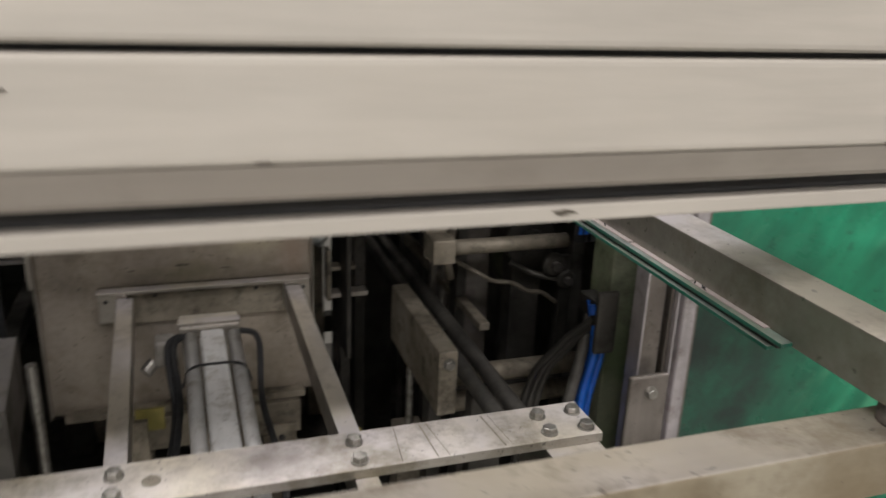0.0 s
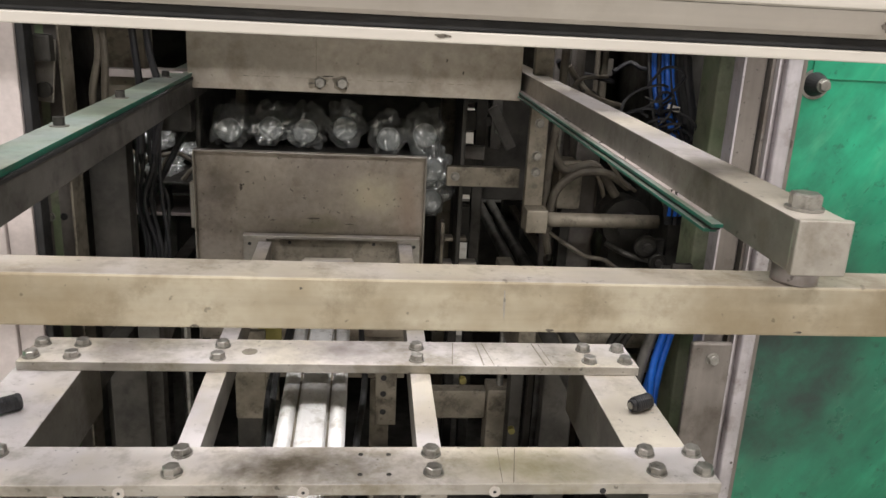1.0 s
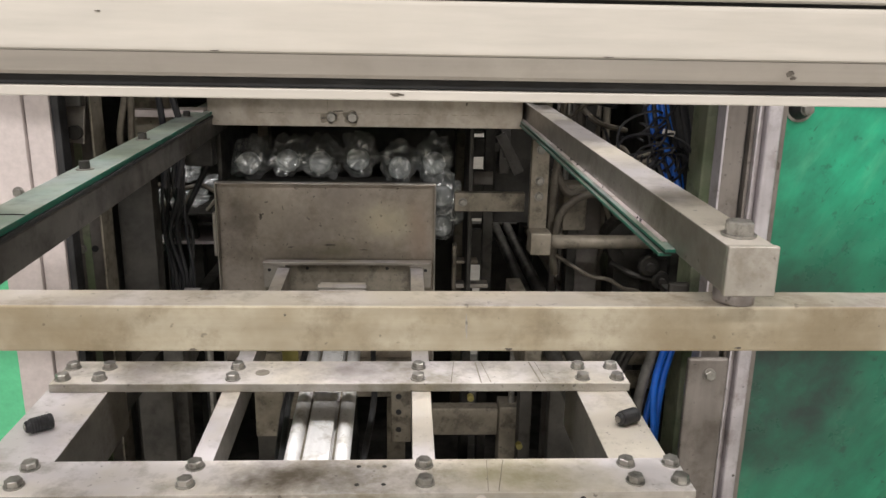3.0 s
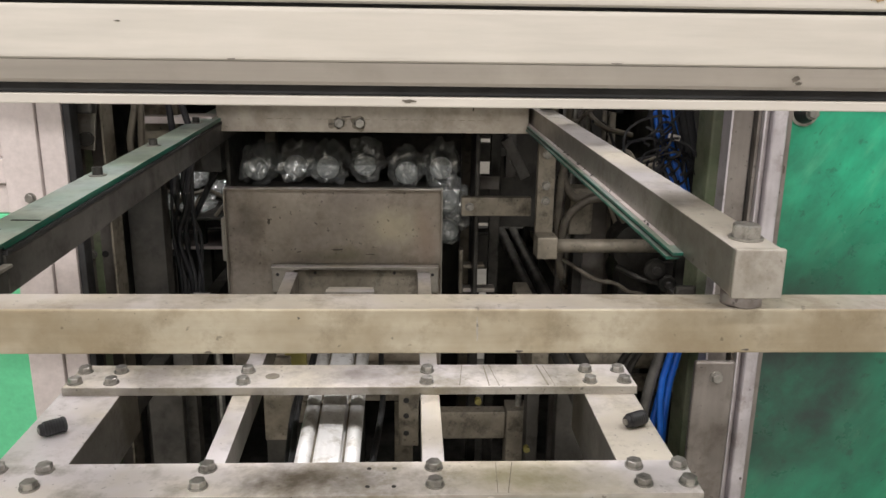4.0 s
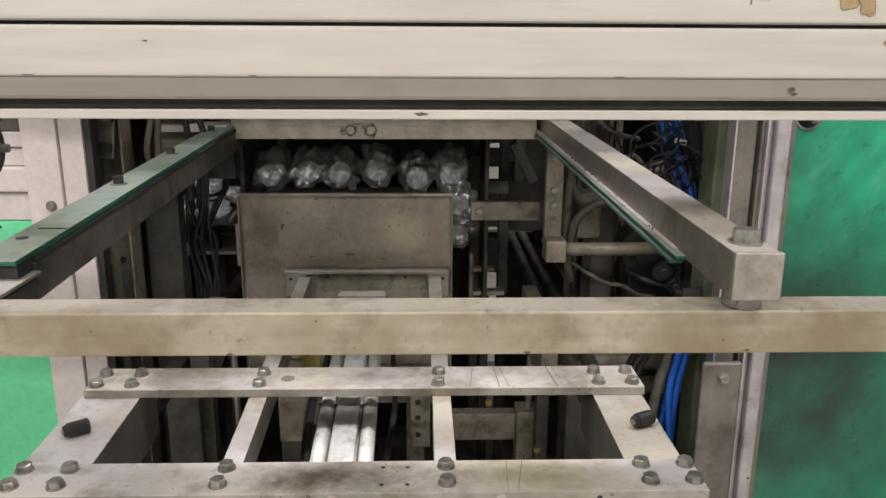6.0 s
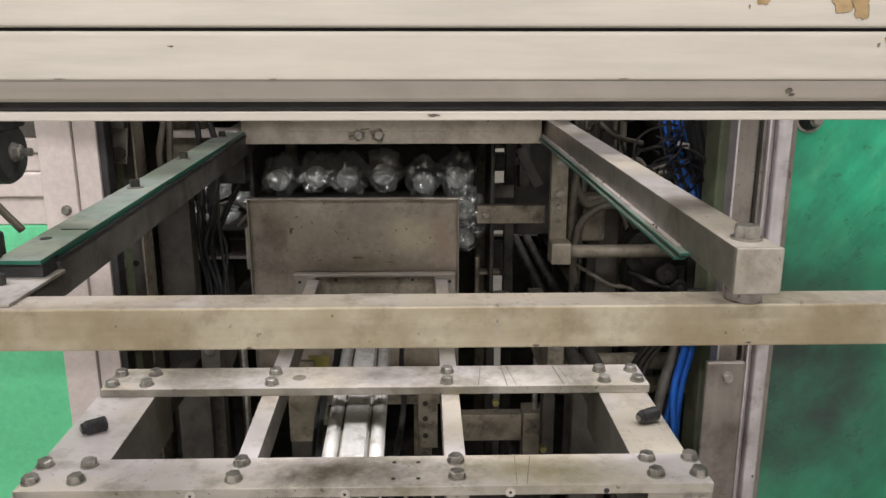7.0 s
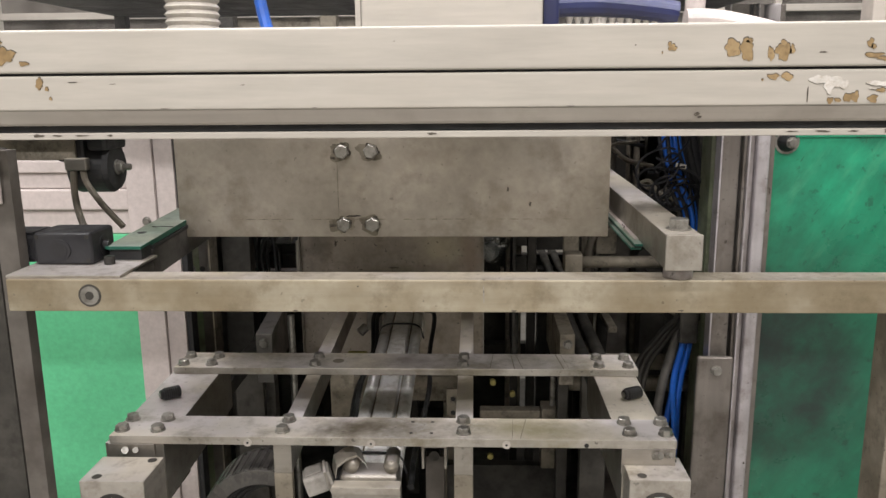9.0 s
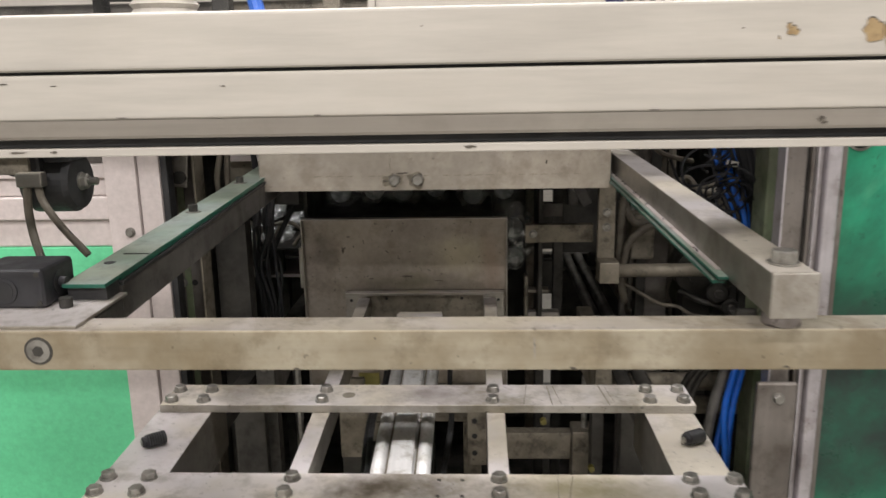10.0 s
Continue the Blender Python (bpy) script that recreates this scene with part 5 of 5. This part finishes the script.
def interior():
    b = thing("stop_bracket", "steel bracket with round stop rod", "bracket")
    part("block", box(0.376, 0.415, 1.145, 1.19, 1.055, 1.098, 0.003), GRIMY, b)
    part("rod", tube([(0.415, 1.17, 1.076), (0.63, 1.17, 1.076)], 0.0135, 16), GRIMY, b, "", True)
    part("hanger", box(0.378, 0.412, 1.192, 1.21, 1.05, 1.42, 0.002), GRIMY, b)
    for z in (1.16, 1.19, 1.25):
        bolt(b, BOLT8, 0.395, 1.192, z, rx=90)
    part("cross_arm", box(0.236, 0.377, 1.25, 1.27, 1.116, 1.154, 0.002), GRIMY, b)
    bolt(b, BOLT8, 0.252, 1.25, 1.135, rx=90)
    r = thing("guide_rails", "pair of dark steel guide rails", "rail")
    part("rail", tube([(0.405, 0.80, 0.905), (0.405, 2.2, 0.905)], 0.0135, 16), DARK, r, "", True)
    part("rail", tube([(0.440, 0.80, 0.905), (0.440, 2.2, 0.905)], 0.0135, 16), DARK, r, "", True)
    part("rail_strip", box(0.486, 0.506, 1.2, 2.2, 0.90, 0.915, 0.002), GRIMY, r)
    part("rail_foot", box(0.38, 0.51, 1.9, 1.96, 0.0, 0.884, 0.003), DARK, r)
    part("rail_foot", box(0.40, 0.455, 1.0, 1.03, 0.0, 0.884, 0.003), DARK, r)
    q = thing("guide_rails", "dark steel guide rail", "rail")
    part("rail", box(-0.318, -0.288, 0.80, 2.2, 0.885, 0.915, 0.003), DARK, q)
    part("rail_foot", box(-0.33, -0.27, 1.9, 1.96, 0.0, 0.884, 0.003), DARK, q)
    part("rail_foot", box(-0.33, -0.27, 1.0, 1.04, 0.0, 0.884, 0.003), DARK, q)
    c = thing("cross_tubes", "two grimy round cross tubes", "tube")
    for z in (0.86, 0.81):
        part("cross_tube", tube([(0.37, 1.12, z), (0.70, 1.12, z)], 0.018, 16), GRIMY, c, "", True)
    part("carrier", box(0.357, 0.389, 1.04, 1.34, 0.835, 0.949, 0.003), GRIMY, c)
    bolt(c, BOLT10, 0.374, 1.04, 0.927, rx=90)
    part("carrier_leg", box(0.362, 0.386, 1.10, 1.14, 0.0, 0.8345, 0.002), DARK, c)
    part("upright", box(0.507, 0.556, 1.34, 1.37, 0.0, 1.20, 0.003), MURK, c)
    p = thing("bearing_plate", "drilled rusty bearing plate", "plate")
    part("plate", box(0.110, 0.152, 1.20, 1.21, 0.63, 0.76, 0.002), GRIMY, p)
    for z in (0.735, 0.70, 0.66):
        part("bore", tube([(0.126, 1.1998, z), (0.126, 1.1985, z)], 0.006, 12), RUBBER, p)
    part("beam", box(0.190, 0.335, 1.21, 1.24, 0.640, 0.702, 0.003), GRIMY, p)
    part("bearing_block", box(0.336, 0.390, 1.195, 1.25, 0.56, 0.712, 0.003), GRIMY, p)
    part("screw", tube([(0.363, 1.22, 0.712), (0.363, 1.22, 0.83)], 0.007, 10), BOLT, p)
    part("support", box(0.11, 0.38, 1.211, 1.24, 0.0, 0.559, 0.003), DARK, p)
    w = thing("channel_bracket", "open steel channel bracket under the strips", "bracket")
    part("channel_top", box(0.100, 0.137, 0.50, 0.54, 0.953, 0.957, 0.0008), STEEL, w)
    part("channel_side", box(0.100, 0.104, 0.50, 0.54, 0.920, 0.9528, 0.0008), STEEL, w)
    part("channel_side", box(0.133, 0.137, 0.50, 0.54, 0.920, 0.9528, 0.0008), STEEL, w)
    part("stem", box(0.1045, 0.1325, 0.52, 0.54, 0.0, 0.93, 0.001), MURK, w)
    part("knob", tube([(0.118, 0.519, 0.937), (0.118, 0.506, 0.937)], 0.008, 12), DARK, w)
    l = thing("bearing_plate", "drilled rusty bearing plate beside the slat", "plate")
    part("plate", box(-0.125, -0.075, 0.99, 1.0, 0.76, 0.92, 0.002), GRIMY, l)
    part("tag", box(-0.095, -0.055, 1.05, 1.056, 0.87, 0.905, 0.001), YELLOW, l, "dirty yellow tag")
    part("support", box(-0.125, -0.055, 1.0, 1.06, 0.0, 0.759, 0.003), DARK, l)
    part("left_block", box(-0.274, -0.240, 0.98, 1.21, 0.86, 0.967, 0.002, skew=-0.10, yref=0.98), DIM, l)
    part("left_leg", box(-0.272, -0.250, 1.02, 1.05, 0.0, 0.859, 0.002), DARK, l)
    bolt(l, BOLT10, -0.257, 0.98, 0.948, rx=90)
    part("left_screw", tube([(-0.228, 1.10, 0.3), (-0.228, 1.10, 0.97)], 0.008, 10), BOLT, l)
    for k, (x, z) in enumerate(((0.215, 0.865), (0.255, 0.84), (0.345, 0.745), (0.21, 0.70))):
        solid(tube([(x, 0.985, z), (x, 0.975, z)], 0.006, 10), "yellow_cap", YELLOW, "small yellow protective cap", "cap", group="yellow caps")
    v = thing("valve_unit", "oily valve unit behind the stop rod", "valve")
    part("body", tube([(0.60, 1.25, 1.05), (0.60, 1.32, 1.05)], 0.05, 18), DARK, v)
    part("flange", tube([(0.60, 1.23, 1.05), (0.60, 1.249, 1.05)], 0.025, 14), DARK, v)
    part("pipe", tube(arc_points([(0.44, 1.28, 1.2), (0.47, 1.28, 1.15), (0.53, 1.28, 1.16), (0.58, 1.28, 1.10)]), 0.009, 10), CABLE, v)
    part("lever", tube(arc_points([(0.56, 1.25, 1.01), (0.60, 1.22, 0.995), (0.64, 1.20, 0.99)]), 0.006, 8), DARK, v)
    part("stand", box(0.57, 0.63, 1.26, 1.31, 0.0, 1.01, 0.003), DARK, v)
    h = thing("terminal_housing", "small grey housing among the pipes", "housing")
    part("body", box(0.47, 0.52, 1.32, 1.38, 1.06, 1.16, 0.006), GRIMY, h)
    part("mount", box(0.485, 0.505, 1.33, 1.37, 0.0, 1.0595, 0.002), DARK, h)
    solid(tube(arc_points([(0.452, 1.27, 1.42), (0.446, 1.27, 1.25), (0.437, 1.27, 1.16), (0.438, 1.27, 1.05), (0.45, 1.27, 0.98)]), 0.008, 10), "bent_pipe", CABLE, "dull upright bent pipe beside the hanger", "pipe")
    solid(tube(arc_points([(0.440, 1.25, 1.03), (0.443, 1.25, 1.082), (0.452, 1.25, 1.115), (0.474, 1.25, 1.138), (0.501, 1.25, 1.152), (0.55, 1.25, 1.150), (0.60, 1.27, 1.12)]), 0.008, 10), "hoop_pipe", CABLE, "dull grey pipe bent into a hoop", "pipe")
    solid(tube(arc_points([(0.44, 1.22, 1.035), (0.484, 1.2, 1.010), (0.51, 1.2, 0.996), (0.545, 1.2, 0.990), (0.575, 1.2, 0.972), (0.605, 1.2, 0.966), (0.64, 1.21, 0.94)]), 0.0042, 8, None), "wrapped_hose", CABLE, "brown hose wrapped with worn tape", "hose")
    fr = thing("slotted_upright", "dark upright with lit rectangular slots", "post")
    part("left_leg", box(0.275, 0.287, 1.50, 1.53, 0.0, 1.278, 0.002), DARK, fr)
    part("right_leg", box(0.318, 0.342, 1.50, 1.53, 0.0, 1.278, 0.002), DARK, fr)
    for z0, z1 in ((0.93, 1.015), (1.043, 1.128), (1.145, 1.156), (1.188, 1.23), (1.248, 1.277)):
        part("rung", box(0.2872, 0.3178, 1.502, 1.528, z0, z1, 0.002), DARK, fr)
    part("slide", box(0.352, 0.376, 1.50, 1.53, 1.15, 1.28, 0.003), DIM, fr)
    part("slanting_plate", box(-0.012, 0.012, 0, 0.012, -0.05, 0.05, 0.002), DIM, fr).matrix_basis = pose(0.372, 1.47, 1.20, 0, -28, 0)
    part("slide_foot", box(0.342, 0.352, 1.505, 1.525, 1.20, 1.22, 0.001), DARK, fr)
    part("plate_pin", tube([(0.366, 1.48, 1.19), (0.366, 1.502, 1.19)], 0.005, 10), BOLT, fr)
    part("tilted_plate", box(0.318, 0.363, 1.44, 1.448, 1.10, 1.13, 0.002), MURK, fr).matrix_basis = pose(-0.03, 0, 0.035, 0, 0, 0)
    clutter()
    # rear structure; pale slats paint in a few lit gaps
    w = thing("rear_structure", "dark rear frame of the machine with small openings", "frame")
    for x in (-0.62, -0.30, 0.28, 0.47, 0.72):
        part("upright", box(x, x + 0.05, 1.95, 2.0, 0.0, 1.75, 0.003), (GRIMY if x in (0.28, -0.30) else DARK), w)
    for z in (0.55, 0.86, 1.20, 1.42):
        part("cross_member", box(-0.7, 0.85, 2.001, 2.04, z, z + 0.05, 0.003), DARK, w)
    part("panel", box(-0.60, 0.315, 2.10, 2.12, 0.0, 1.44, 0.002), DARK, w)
    # Added dark panel, hides the lit hall wall behind.
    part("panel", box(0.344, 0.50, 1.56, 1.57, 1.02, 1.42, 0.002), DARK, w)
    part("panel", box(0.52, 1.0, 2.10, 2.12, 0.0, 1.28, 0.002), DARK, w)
    for z in (1.02, 1.10, 1.17, 1.30, 1.36):
        part("pale_slat", box(0.325, 0.46, 2.08, 2.10, z, z + 0.022, 0.002), CABINET, w)
    part("pale_slat", box(0.52, 0.80, 2.08, 2.099, 1.34, 1.37, 0.002), CABINET, w)
    for z0, z1 in ((1.183, 1.202), (1.207, 1.222), (1.255, 1.268)):
        part("pale_slat", box(0.665, 0.80, 2.08, 2.099, z0, z1, 0.002), CABINET, w)
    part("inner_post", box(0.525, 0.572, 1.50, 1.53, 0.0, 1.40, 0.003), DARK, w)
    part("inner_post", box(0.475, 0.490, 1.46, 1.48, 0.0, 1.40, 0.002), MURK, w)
    # Unseen roof, added to keep the rear interior dark.
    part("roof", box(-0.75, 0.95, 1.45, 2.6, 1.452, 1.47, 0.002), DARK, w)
    # Added walls that close the interior off in darkness.
    s = thing("side_wall", "dark wall added to enclose the machine interior", "panel")
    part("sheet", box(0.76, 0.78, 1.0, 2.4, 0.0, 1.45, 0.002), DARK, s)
    s2 = thing("side_wall", "dark wall added to enclose the machine interior", "panel")
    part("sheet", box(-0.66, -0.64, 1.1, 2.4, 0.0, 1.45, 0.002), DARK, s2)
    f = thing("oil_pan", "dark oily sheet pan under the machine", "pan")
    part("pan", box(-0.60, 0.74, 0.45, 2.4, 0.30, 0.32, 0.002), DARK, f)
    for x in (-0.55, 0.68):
        for y in (0.55, 2.3):
            part("leg", box(x - 0.02, x + 0.02, y - 0.02, y + 0.02, 0.0, 0.299, 0.002), DARK, f)


interior()


# ---------------------------------------------------------------- movement
def motions():
    rail = 0.033
    rows = []
    for t, y in ((0, 1.205), (2.5, 1.205), (5, 1.205), (7.0, 1.205), (7.9, 1.205), (8.05, 1.165), (8.2, 0.99), (8.3, 0.875), (8.4, 0.768), (8.5, 0.665), (8.6, 0.565), (8.7, 0.522),
                 (8.8, 0.507), (9.0, 0.503), (9.2, 0.50), (9.4, 0.508), (9.5, 0.53), (9.6, 0.595), (9.7, 0.67), (9.8, 0.755), (10.0, 0.94)):
        rows.append((t, pose(0.062, y, 1.264 + (y - 0.5) * rail)))
    walk(HOOD_THING, rows)
    # the row of bottles is drawn back while the hood is out in front
    for b in BOTTLE_ROW:
        x, y, z = b.location
        walk(b, [(t, pose(x, y + d, z)) for t, d in ((0, 0), (5, 0), (8.5, 0), (8.7, 0.02), (9.0, 0.09), (9.3, 0.12), (10.0, 0.12))])


motions()
